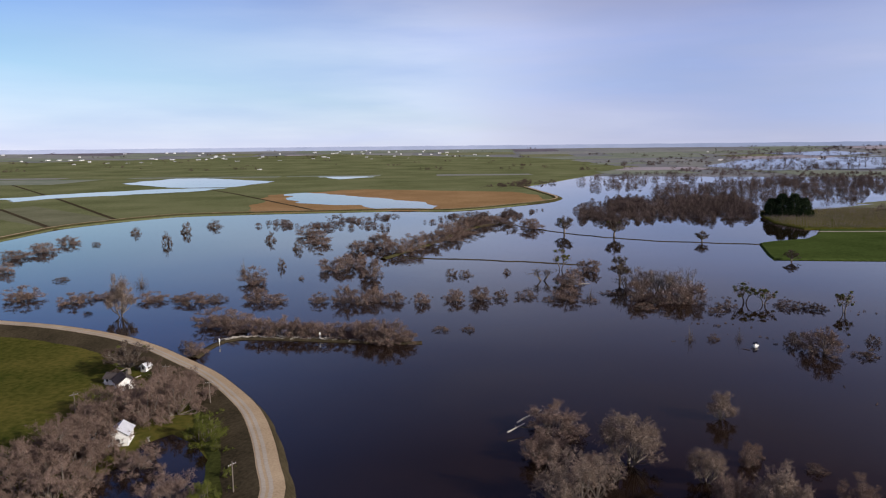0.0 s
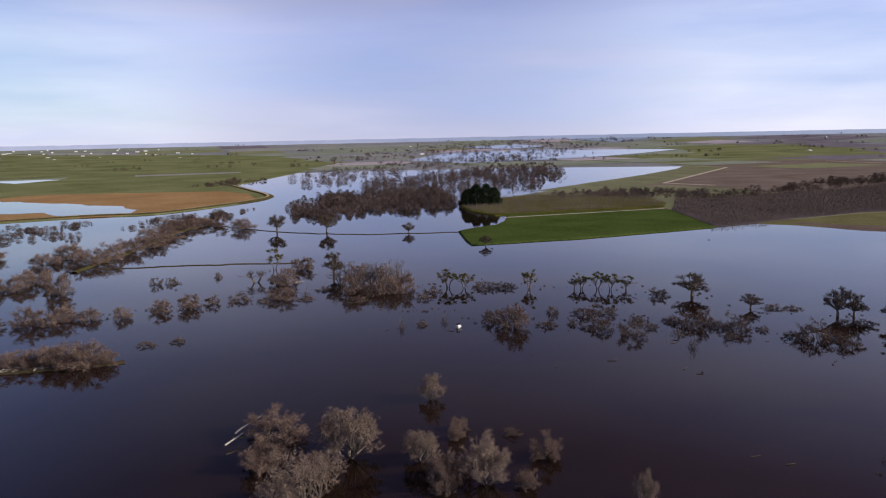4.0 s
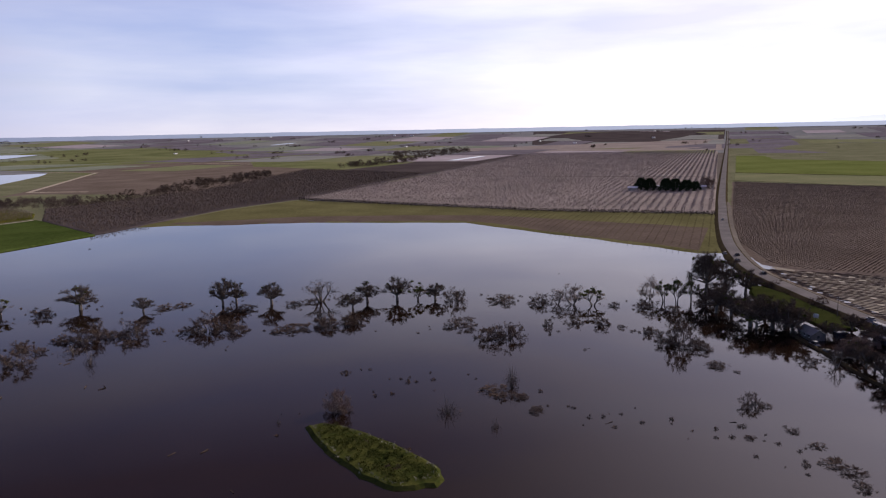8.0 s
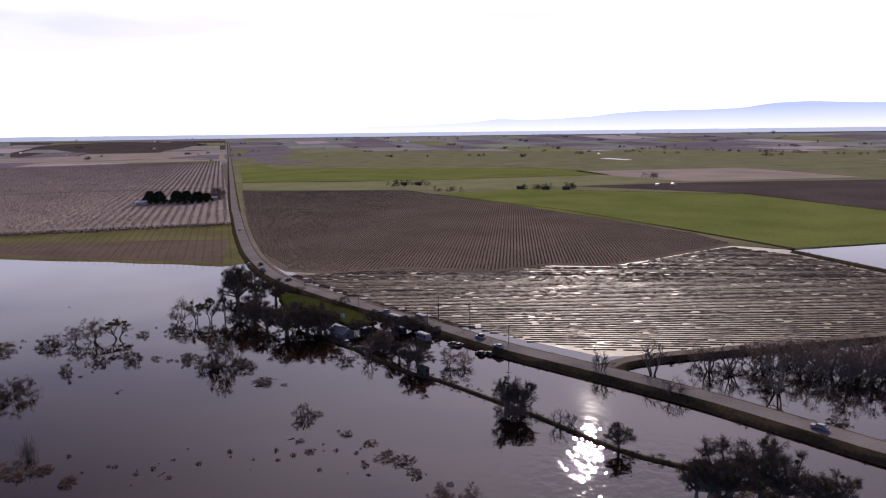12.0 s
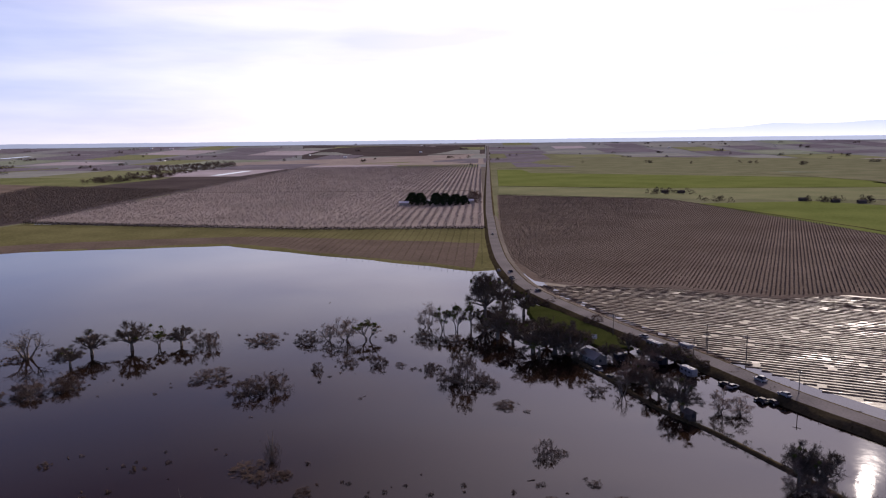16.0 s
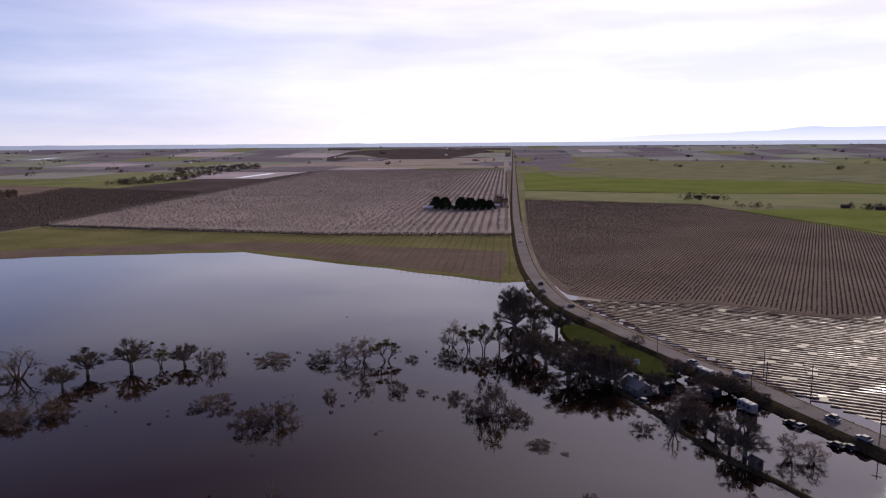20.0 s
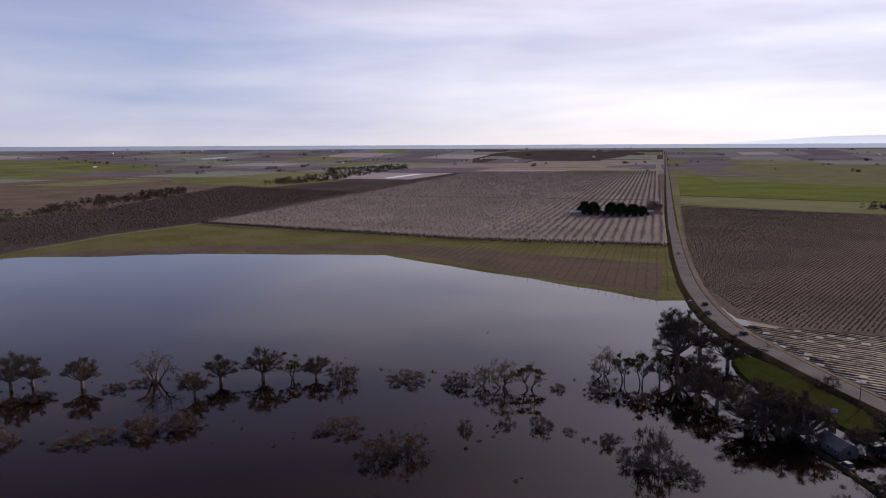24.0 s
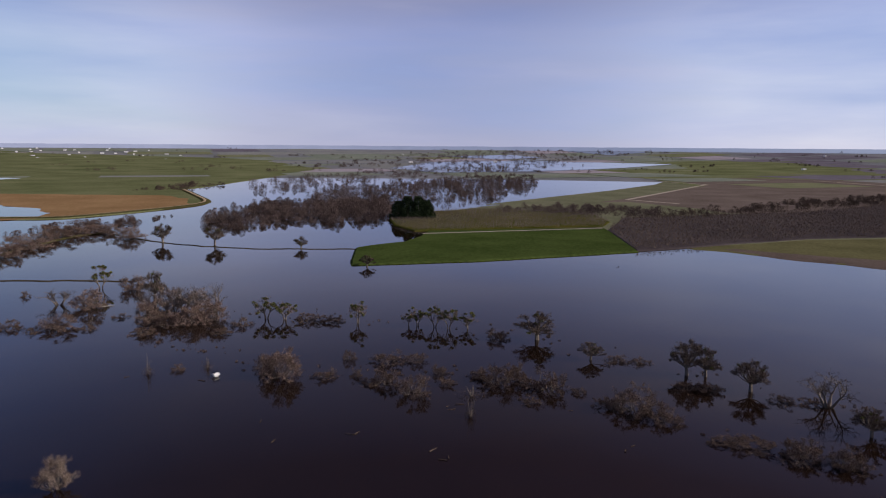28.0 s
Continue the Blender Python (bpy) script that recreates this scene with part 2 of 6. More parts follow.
# ---- materials ----
def material(name, colours, scale=0.05, fine=1.5, rough=0.9, bump=0.0, spec=0.0, vary=0.0, wave=None, metal=0.0):
    """Two colours mixed by large patches and fine grain in metres; vary: change from object to object."""
    m = bpy.data.materials.new(name)
    m.use_nodes = True
    n, l = m.node_tree.nodes, m.node_tree.links
    b = n["Principled BSDF"]
    b.inputs["Roughness"].default_value = rough
    b.inputs["Metallic"].default_value = metal
    b.inputs["Specular IOR Level"].default_value = spec
    g = n.new("ShaderNodeNewGeometry")
    big = n.new("ShaderNodeTexNoise")
    big.inputs["Scale"].default_value, big.inputs["Detail"].default_value = scale, 5.0
    small = n.new("ShaderNodeTexNoise")
    small.inputs["Scale"].default_value, small.inputs["Detail"].default_value = fine, 4.0
    l.new(g.outputs["Position"], big.inputs["Vector"])
    l.new(g.outputs["Position"], small.inputs["Vector"])
    add = n.new("ShaderNodeMath")
    add.operation = "ADD"
    l.new(big.outputs["Fac"], add.inputs[0])
    l.new(small.outputs["Fac"], add.inputs[1])
    last = add
    if vary:
        info = n.new("ShaderNodeObjectInfo")
        mul = n.new("ShaderNodeMath")
        mul.operation = "MULTIPLY_ADD"
        mul.inputs[1].default_value = vary
        l.new(info.outputs["Random"], mul.inputs[0])
        l.new(last.outputs[0], mul.inputs[2])
        last = mul
    if wave:
        # rows of a crop: (x, y, amount): stripes across that way, per metre
        dot = n.new("ShaderNodeVectorMath")
        dot.operation = "DOT_PRODUCT"
        dot.inputs[1].default_value = (wave[0], wave[1], 0)
        l.new(g.outputs["Position"], dot.inputs[0])
        sn = n.new("ShaderNodeMath")
        sn.operation = "SINE"
        l.new(dot.outputs["Value"], sn.inputs[0])
        mu = n.new("ShaderNodeMath")
        mu.operation = "MULTIPLY_ADD"
        mu.inputs[1].default_value = wave[2]
        l.new(sn.outputs[0], mu.inputs[0])
        l.new(last.outputs[0], mu.inputs[2])
        last = mu
    ramp = n.new("ShaderNodeMapRange")
    ramp.inputs["From Min"].default_value, ramp.inputs["From Max"].default_value = 0.72, 1.28 + vary
    l.new(last.outputs[0], ramp.inputs["Value"])
    mix = n.new("ShaderNodeMix")
    mix.data_type = "RGBA"
    mix.inputs[6].default_value = (*colours[0], 1)
    mix.inputs[7].default_value = (*colours[1], 1)
    l.new(ramp.outputs["Result"], mix.inputs[0])
    l.new(mix.outputs[2], b.inputs["Base Color"])
    if bump:
        bp = n.new("ShaderNodeBump")
        bp.inputs["Strength"].default_value, bp.inputs["Distance"].default_value = 0.6, bump
        l.new(small.outputs["Fac"], bp.inputs["Height"])
        l.new(bp.outputs["Normal"], b.inputs["Normal"])
    return m


def water_material(name, colour, ripple, scale, rough, windy=0.0):
    m = material(name, [colour, tuple(v * 1.35 for v in colour)], 0.012, 0.08, rough, 0.0, 0.5)
    n, l = m.node_tree.nodes, m.node_tree.links
    b = n["Principled BSDF"]
    b.inputs["IOR"].default_value = 1.33
    g = n.new("ShaderNodeNewGeometry")
    w1 = n.new("ShaderNodeTexNoise")
    w1.inputs["Scale"].default_value, w1.inputs["Detail"].default_value = scale, 1.5
    l.new(g.outputs["Position"], w1.inputs["Vector"])
    # calm and ruffled patches
    w2 = n.new("ShaderNodeTexNoise")
    w2.inputs["Scale"].default_value, w2.inputs["Detail"].default_value = 0.018, 3.0
    l.new(g.outputs["Position"], w2.inputs["Vector"])
    mr = n.new("ShaderNodeMapRange")
    mr.inputs["From Min"].default_value, mr.inputs["From Max"].default_value = 0.46, 0.68
    mr.inputs["To Min"].default_value, mr.inputs["To Max"].default_value = 0.2, 0.8
    l.new(w2.outputs["Fac"], mr.inputs["Value"])
    mu = n.new("ShaderNodeMath")
    mu.operation = "MULTIPLY"
    # stronger ripples placed to fit the camera's view of the sun glint
    far = n.new("ShaderNodeVectorMath")
    far.operation = "DISTANCE"
    far.inputs[1].default_value = (158, -76, 0)
    l.new(g.outputs["Position"], far.inputs[0])
    near = n.new("ShaderNodeMapRange")
    near.inputs["From Min"].default_value, near.inputs["From Max"].default_value = 14.0, 44.0
    near.inputs["To Min"].default_value, near.inputs["To Max"].default_value = 6.5, 0.0
    l.new(far.outputs["Value"], near.inputs["Value"])
    top = n.new("ShaderNodeMath")
    top.operation = "MAXIMUM"
    l.new(mr.outputs["Result"], top.inputs[0])
    l.new(near.outputs["Result"], top.inputs[1])
    l.new(w1.outputs["Fac"], mu.inputs[0])
    l.new(top.outputs[0], mu.inputs[1])
    bp = n.new("ShaderNodeBump")
    bp.inputs["Strength"].default_value, bp.inputs["Distance"].default_value = 1.0, ripple
    last = mu
    if windy:
        # the open west side lies in the wind
        sep = n.new("ShaderNodeSeparateXYZ")
        l.new(g.outputs["Position"], sep.inputs[0])
        side = n.new("ShaderNodeMapRange")
        side.inputs["From Min"].default_value, side.inputs["From Max"].default_value = 160.0, 20.0
        side.inputs["To Min"].default_value, side.inputs["To Max"].default_value = 1.0, windy
        l.new(sep.outputs["X"], side.inputs["Value"])
        last = n.new("ShaderNodeMath")
        last.operation = "MULTIPLY"
        l.new(mu.outputs[0], last.inputs[0])
        l.new(side.outputs["Result"], last.inputs[1])
    l.new(last.outputs[0], bp.inputs["Height"])
    l.new(bp.outputs["Normal"], b.inputs["Normal"])
    # cat's-paws of wind dull the mirror
    paw = n.new("ShaderNodeMapping")
    paw.inputs["Scale"].default_value = (0.006, 0.02, 1.0)
    l.new(g.outputs["Position"], paw.inputs["Vector"])
    w3 = n.new("ShaderNodeTexNoise")
    w3.inputs["Scale"].default_value, w3.inputs["Detail"].default_value = 1.0, 4.0
    l.new(paw.outputs["Vector"], w3.inputs["Vector"])
    dull = n.new("ShaderNodeMapRange")
    dull.inputs["From Min"].default_value, dull.inputs["From Max"].default_value = 0.42, 0.66
    dull.inputs["To Min"].default_value, dull.inputs["To Max"].default_value = rough, rough + 0.03
    l.new(w3.outputs["Fac"], dull.inputs["Value"])
    l.new(dull.outputs["Result"], b.inputs["Roughness"])
    return m


WATER = water_material("flood_water", (0.010, 0.0055, 0.0035), 0.022, 0.33, 0.012, 1.3)
WET_ROWS = water_material("vineyard_water", (0.10, 0.073, 0.05), 0.03, 0.9, 0.1)
wet_n, wet_l = WET_ROWS.node_tree.nodes, WET_ROWS.node_tree.links
wet_b, wet_g = wet_n["Principled BSDF"], wet_n.new("ShaderNodeNewGeometry")
wet_map = wet_n.new("ShaderNodeMapping")
wet_map.inputs["Scale"].default_value = (0.07, 0.03, 1.0)
wet_map.inputs["Rotation"].default_value = (0, 0, radians(-22))
wet_noise = wet_n.new("ShaderNodeTexNoise")
wet_noise.inputs["Scale"].default_value, wet_noise.inputs["Detail"].default_value = 1.0, 9.0
wet_noise.inputs["Roughness"].default_value = 0.7
wet_ramp = wet_n.new("ShaderNodeMapRange")
wet_ramp.inputs["From Min"].default_value, wet_ramp.inputs["From Max"].default_value = 0.24, 0.46
wet_rough = wet_n.new("ShaderNodeMapRange")
wet_rough.inputs["To Min"].default_value, wet_rough.inputs["To Max"].default_value = 0.08, 0.62
wet_b.inputs["Specular IOR Level"].default_value = 0.2
wet_mix = wet_n.new("ShaderNodeMix")
wet_mix.data_type = "RGBA"
wet_mix.inputs[6].default_value, wet_mix.inputs[7].default_value = (0.09, 0.072, 0.055, 1), (0.13, 0.102, 0.07, 1)
wet_l.new(wet_g.outputs["Position"], wet_map.inputs["Vector"])
wet_l.new(wet_map.outputs["Vector"], wet_noise.inputs["Vector"])
wet_l.new(wet_noise.outputs["Fac"], wet_ramp.inputs["Value"])
wet_l.new(wet_ramp.outputs["Result"], wet_rough.inputs["Value"])
wet_l.new(wet_ramp.outputs["Result"], wet_mix.inputs[0])
wet_l.new(wet_rough.outputs["Result"], wet_b.inputs["Roughness"])
wet_l.new(wet_mix.outputs[2], wet_b.inputs["Base Color"])
# the blue-grey haze of distance is mixed into this ground colour
HAZED_LAND = material("hazed_farmland", [(0.1456, 0.1568, 0.156), (0.2128, 0.2128, 0.221)], 0.004, 0.03)
GRASS = material("field_grass", [(0.078, 0.095, 0.036), (0.185, 0.19, 0.095)], 0.007, 0.6, bump=0.1)
GRASS_BRIGHT = material("young_crop", [(0.088, 0.112, 0.032), (0.148, 0.168, 0.055)], 0.012, 0.5, bump=0.1)
CROP_DEEP = material("deep_green_crop", [(0.032, 0.05, 0.012), (0.064, 0.088, 0.024)], 0.02, 0.5, bump=0.12, wave=(0.9, 0.8, 0.12))
GRASS_PADDOCK = material("paddock_grass", [(0.036, 0.046, 0.009), (0.105, 0.092, 0.022)], 0.03, 0.5, bump=0.15)
GRASS_DULL = material("dull_pasture", [(0.105, 0.112, 0.064), (0.18, 0.178, 0.11)], 0.015, 0.4, bump=0.1)
GRASS_PALE = material("pale_pasture", [(0.13, 0.145, 0.075), (0.20, 0.20, 0.115)], 0.015, 0.4, bump=0.1)
STRIP = material("weedy_shore_strip", [(0.084, 0.081, 0.036), (0.148, 0.139, 0.066)], 0.02, 0.4, bump=0.15)
STRIP_MUD = material("muddy_shore_strip", [(0.085, 0.066, 0.054), (0.14, 0.11, 0.09)], 0.03, 0.5, bump=0.15)
STRIP_ROWS = material("dry_row_weeds", [(0.13, 0.105, 0.06), (0.23, 0.19, 0.115)], 0.05, 0.6)
STUBBLE = material("orange_stubble", [(0.20, 0.122, 0.055), (0.32, 0.205, 0.10)], 0.012, 0.3, bump=0.1)
SOIL = material("bare_vineyard_soil", [(0.10, 0.08, 0.066), (0.172, 0.138, 0.115)], 0.015, 0.5, bump=0.2)
SOIL_DARK = material("dark_ploughed_soil", [(0.05, 0.041, 0.042), (0.085, 0.071, 0.07)], 0.01, 0.3, bump=0.2)
SOIL_PALE = material("pale_orchard_floor", [(0.195, 0.166, 0.152), (0.30, 0.258, 0.236)], 0.01, 0.35, bump=0.2)
SOIL_GREY = material("grey_orchard_floor", [(0.0938, 0.0825, 0.075), (0.1625, 0.1438, 0.125)], 0.01, 0.35, bump=0.2)
ASPHALT = material("worn_asphalt", [(0.1187, 0.11, 0.11), (0.1875, 0.175, 0.1725)], 0.08, 1.5, 0.8)
GRAVEL = material("levee_gravel", [(0.30, 0.225, 0.14), (0.44, 0.34, 0.22)], 0.08, 1.5, 0.95, bump=0.1)
TRACK = material("wheel_track", [(0.32, 0.28, 0.22), (0.42, 0.37, 0.30)], 0.08, 1.5, 0.95)
BANK = material("levee_bank", [(0.032, 0.027, 0.016), (0.075, 0.06, 0.036)], 0.08, 1.0, bump=0.25)
BANK_GREEN = material("mossy_bank", [(0.04, 0.044, 0.016), (0.095, 0.08, 0.036)], 0.08, 0.8, bump=0.25)
WEEDS = material("ditch_weeds", [(0.026, 0.033, 0.009), (0.064, 0.07, 0.019)], 0.12, 1.0, bump=0.25)
BARK = material("grey_bark", [(0.11, 0.09, 0.075), (0.21, 0.18, 0.15)], 0.6, 5.0, bump=0.03, vary=0.3)
TWIG = material("brown_twigs", [(0.108, 0.075, 0.06), (0.215, 0.152, 0.123)], 0.2, 1.5, vary=0.4)
TWIG_GREY = material("grey_twigs", [(0.13, 0.097, 0.076), (0.25, 0.19, 0.15)], 0.2, 1.5, vary=0.4)
TWIG_DARK = material("dark_oak_twigs", [(0.052, 0.039, 0.031), (0.115, 0.086, 0.067)], 0.2, 1.5, vary=0.4)
HEDGE = material("dark_hedge_twigs", [(0.028, 0.022, 0.018), (0.065, 0.05, 0.04)], 0.2, 1.5)
MISTLETOE = material("mistletoe_leaves", [(0.055, 0.062, 0.018), (0.115, 0.118, 0.036)], 0.3, 2.0, vary=0.3)
EVERGREEN = material("evergreen_leaves", [(0.0153, 0.0238, 0.0136), (0.0374, 0.051, 0.0238)], 0.3, 2.0, vary=0.3)
WILLOW_GREEN = material("spring_willow_leaves", [(0.06, 0.07, 0.014), (0.12, 0.13, 0.03)], 0.3, 2.0, vary=0.3)
WOODS = material("leafless_woods", [(0.064, 0.047, 0.042), (0.13, 0.098, 0.087)], 0.02, 0.5)
ISLE = material("island_grass", [(0.022, 0.032, 0.008), (0.07, 0.072, 0.02)], 0.15, 1.2, bump=0.2)
LAWN = material("shaded_lawn", [(0.02, 0.027, 0.008), (0.04, 0.046, 0.015)], 0.15, 1.2, bump=0.1)
SCRUB = material("dry_bank_scrub", [(0.045, 0.038, 0.022), (0.12, 0.095, 0.055)], 0.2, 1.2)
BRUSH = material("drowned_brush_twigs", [(0.068, 0.047, 0.036), (0.142, 0.10, 0.077)], 0.2, 1.5, vary=0.4)
VINE = material("dormant_vines", [(0.082, 0.064, 0.05), (0.165, 0.127, 0.10)], 0.1, 1.0)
ORCHARD = material("dormant_orchard_twigs", [(0.13, 0.104, 0.091), (0.26, 0.2145, 0.1885)], 0.02, 0.6)
ORCHARD_PINK = material("budding_orchard_twigs", [(0.195, 0.16, 0.146), (0.355, 0.296, 0.27)], 0.02, 0.6)
WOOD_GREY = material("weathered_driftwood", [(0.30, 0.27, 0.23), (0.50, 0.46, 0.40)], 0.5, 4.0)
WHITE = material("white_paint", [(0.62, 0.61, 0.58), (0.80, 0.79, 0.77)], 0.4, 3.0, 0.6)
ROOF_DARK = material("dark_shingle_roof", [(0.05, 0.042, 0.04), (0.10, 0.085, 0.08)], 0.5, 4.0)
METAL_ROOF = material("pale_metal_roof", [(0.45, 0.46, 0.49), (0.62, 0.63, 0.66)], 0.3, 2.0, 0.35, spec=0.5)
ROOF_GREY = material("grey_sheet_roof", [(0.13, 0.13, 0.135), (0.22, 0.22, 0.225)], 0.4, 3.0, 0.5, spec=0.3)
CAMP_WALL = material("weathered_grey_boards", [(0.10, 0.095, 0.09), (0.17, 0.16, 0.15)], 0.5, 4.0)
GLASS_DARK = material("dark_window_glass", [(0.012, 0.014, 0.018), (0.03, 0.033, 0.04)], 0.3, 2.0, 0.08, spec=0.6)
TYRE = material("black_rubber", [(0.012, 0.012, 0.012), (0.03, 0.03, 0.03)], 0.5, 6.0)
# far fields: distance haze painted in as paler, bluer base colours
HAZED_GREEN = material("hazed_green_land", [(0.1456, 0.1736, 0.13), (0.224, 0.2408, 0.1885)], 0.006, 0.05)
HAZED_DULL = material("hazed_pasture", [(0.1736, 0.1848, 0.169), (0.2464, 0.2464, 0.234)], 0.006, 0.05)
HAZED_PALE = material("hazed_fallow", [(0.2688, 0.2352, 0.247), (0.3584, 0.3248, 0.351)], 0.006, 0.05)
HAZED_BROWN = material("hazed_orchards", [(0.112, 0.1008, 0.117), (0.168, 0.1512, 0.1755)], 0.006, 0.05)
# horizon strip: its blue haze is its own glow, set by distance_glow
RIM = material("haze_glow_land", [(0.16, 0.17, 0.22), (0.22, 0.23, 0.29)], 0.002, 0.01)


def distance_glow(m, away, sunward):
    """Haze light added to the backdrop as emission, brighter under the sun."""
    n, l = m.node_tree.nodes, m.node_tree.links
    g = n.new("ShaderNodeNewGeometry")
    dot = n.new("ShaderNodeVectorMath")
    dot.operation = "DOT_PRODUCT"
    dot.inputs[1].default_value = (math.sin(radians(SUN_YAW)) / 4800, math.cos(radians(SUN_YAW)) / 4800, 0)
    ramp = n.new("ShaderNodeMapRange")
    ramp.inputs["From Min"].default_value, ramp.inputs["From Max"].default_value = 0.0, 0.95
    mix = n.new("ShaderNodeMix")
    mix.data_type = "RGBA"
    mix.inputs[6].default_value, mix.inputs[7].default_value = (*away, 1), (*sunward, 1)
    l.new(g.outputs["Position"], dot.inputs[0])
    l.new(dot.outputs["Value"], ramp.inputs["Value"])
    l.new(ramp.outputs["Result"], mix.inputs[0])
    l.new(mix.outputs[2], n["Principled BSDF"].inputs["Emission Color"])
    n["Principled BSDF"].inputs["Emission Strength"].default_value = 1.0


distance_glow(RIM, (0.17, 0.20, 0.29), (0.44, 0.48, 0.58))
HILL = material("haze_glow_hills", [(0.26, 0.31, 0.42), (0.32, 0.37, 0.48)], 0.001, 0.004)
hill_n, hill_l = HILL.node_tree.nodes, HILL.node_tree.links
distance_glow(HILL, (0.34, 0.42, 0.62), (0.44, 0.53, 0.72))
# haze painted into the hills' glow: whiter towards the foot
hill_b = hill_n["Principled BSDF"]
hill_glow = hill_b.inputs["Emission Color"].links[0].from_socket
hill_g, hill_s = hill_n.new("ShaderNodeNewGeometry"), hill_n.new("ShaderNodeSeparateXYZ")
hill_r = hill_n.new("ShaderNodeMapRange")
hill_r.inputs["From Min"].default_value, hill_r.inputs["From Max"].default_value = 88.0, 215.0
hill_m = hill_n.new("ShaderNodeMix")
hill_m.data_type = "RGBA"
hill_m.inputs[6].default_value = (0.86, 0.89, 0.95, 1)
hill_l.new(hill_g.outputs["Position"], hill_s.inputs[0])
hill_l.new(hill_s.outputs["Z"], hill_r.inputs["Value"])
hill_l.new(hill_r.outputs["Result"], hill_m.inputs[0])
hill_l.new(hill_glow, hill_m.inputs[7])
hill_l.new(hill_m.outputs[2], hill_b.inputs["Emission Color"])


# ---- mesh helpers ----
def link_mesh(name, bm, mat, parent=None, label=""):
    me = bpy.data.meshes.new(name)
    bm.to_mesh(me)
    bm.free()
    me.materials.append(mat)
    ob = new(name, me)
    if parent:
        ob.parent = parent
    return tagged(ob, label)


def part(name, bm, mat, parent, label=""):
    return link_mesh(name, bm, mat, parent, label)


def soup(name, verts, faces, mat, parent=None, label=""):
    me = bpy.data.meshes.new(name)
    me.from_pydata([tuple(v) for v in verts], [], faces)
    me.materials.append(mat)
    ob = new(name, me)
    if parent:
        ob.parent = parent
    return tagged(ob, label)


# beyond 2500 m the land is bent up to fit the camera's horizon
def far_height(x, y):
    d = math.hypot(x, y)
    return 0.0 if d < 2500 else 80 - d * 80 / 2500 * (4900 - d) / 2400


def finer(points, step, closed=True):
    out = []
    n = len(points)
    for i in range(n if closed else n - 1):
        a, b = Vector(points[i]), Vector(points[(i + 1) % n])
        k = max(1, int((b - a).length / step))
        out += [a.lerp(b, j / k) for j in range(k)]
    if not closed:
        out.append(Vector(points[-1]))
    return out


def smooth_line(points, step):
    """Catmull-Rom through the points."""
    pts = [Vector(p) for p in points]
    pts = [2 * pts[0] - pts[1], *pts, 2 * pts[-1] - pts[-2]]
    out = []
    for i in range(1, len(pts) - 2):
        p0, p1, p2, p3 = pts[i - 1:i + 3]
        k = max(1, int((p2 - p1).length / step))
        for j in range(k):
            t = j / k
            out.append(0.5 * (2 * p1 + (p2 - p0) * t + (2 * p0 - 5 * p1 + 4 * p2 - p3) * t * t + (3 * p1 - p0 - 3 * p2 + p3) * t ** 3))
    out.append(pts[-2])
    return out


def wobble(points, amount, size):
    out = []
    for p in points:
        a, c = p / size, p / size * 3.1
        out.append(p + Vector((noise.noise((a.x, a.y, 3.1)), noise.noise((a.x, a.y, 9.7)))) * amount + Vector((noise.noise((c.x, c.y, 5.1)), noise.noise((c.x, c.y, 1.7)))) * amount * 0.5)
    return out


def area(points):
    return sum(a[0] * b[1] - b[0] * a[1] for a, b in zip(points, [*points[1:], points[0]])) / 2


def slab(name, points, z, mat, label, category="field", rough=0.0, size=14.0, step=8.0, bank=2.0, kind="structure", drop=1.2):
    """A piece of land: flat top, and a bank that slopes down under water."""
    if area(points) < 0:
        points = points[::-1]
    far = max(math.hypot(*p) for p in points)
    line = finer(points, max(step, far / 120))
    if rough:
        line = wobble(line, rough, size)
    bm = bmesh.new()
    n = len(line)
    top = [bm.verts.new((p.x, p.y, z + far_height(p.x, p.y))) for p in line]
    low = []
    for i, p in enumerate(line):
        d = line[(i + 1) % n] - line[i - 1]
        d = Vector((d.y, -d.x)).normalized() if d.length > 0 else Vector((0, 0))
        low.append(bm.verts.new((p.x + d.x * bank, p.y + d.y * bank, z + far_height(p.x, p.y) - drop)))
    for i in range(n):
        j = (i + 1) % n
        bm.faces.new((top[i], low[i], low[j], top[j]))
    face = bm.faces.new(top)
    bmesh.ops.triangulate(bm, faces=[face])
    return tagged(link_mesh(name, bm, mat), label, category, kind=kind)


def ribbon(name, line, profile, mat, parent=None, label="", ends=True):
    """A strip along a line of (x, y); profile: (sideways, height) from its left to its right side."""
    verts, faces = [], []
    k = len(profile)
    for i, p in enumerate(line):
        d = line[min(i + 1, len(line) - 1)] - line[max(i - 1, 0)]
        d = Vector((d.y, -d.x)).normalized()
        for s, h in profile:
            j = 1 + 0.12 * noise.noise((p.x / 7, p.y / 7, s)) if abs(s) > 5 else 1
            verts.append((p.x + d.x * s * j, p.y + d.y * s * j, h + far_height(p.x, p.y)))
    for i in range(len(line) - 1):
        for a in range(k - 1):
            faces.append((i * k + a, (i + 1) * k + a, (i + 1) * k + a + 1, i * k + a + 1))
    ob = soup(name, verts, faces, mat, parent, label)
    for poly in ob.data.polygons:
        poly.use_smooth = True
    return ob


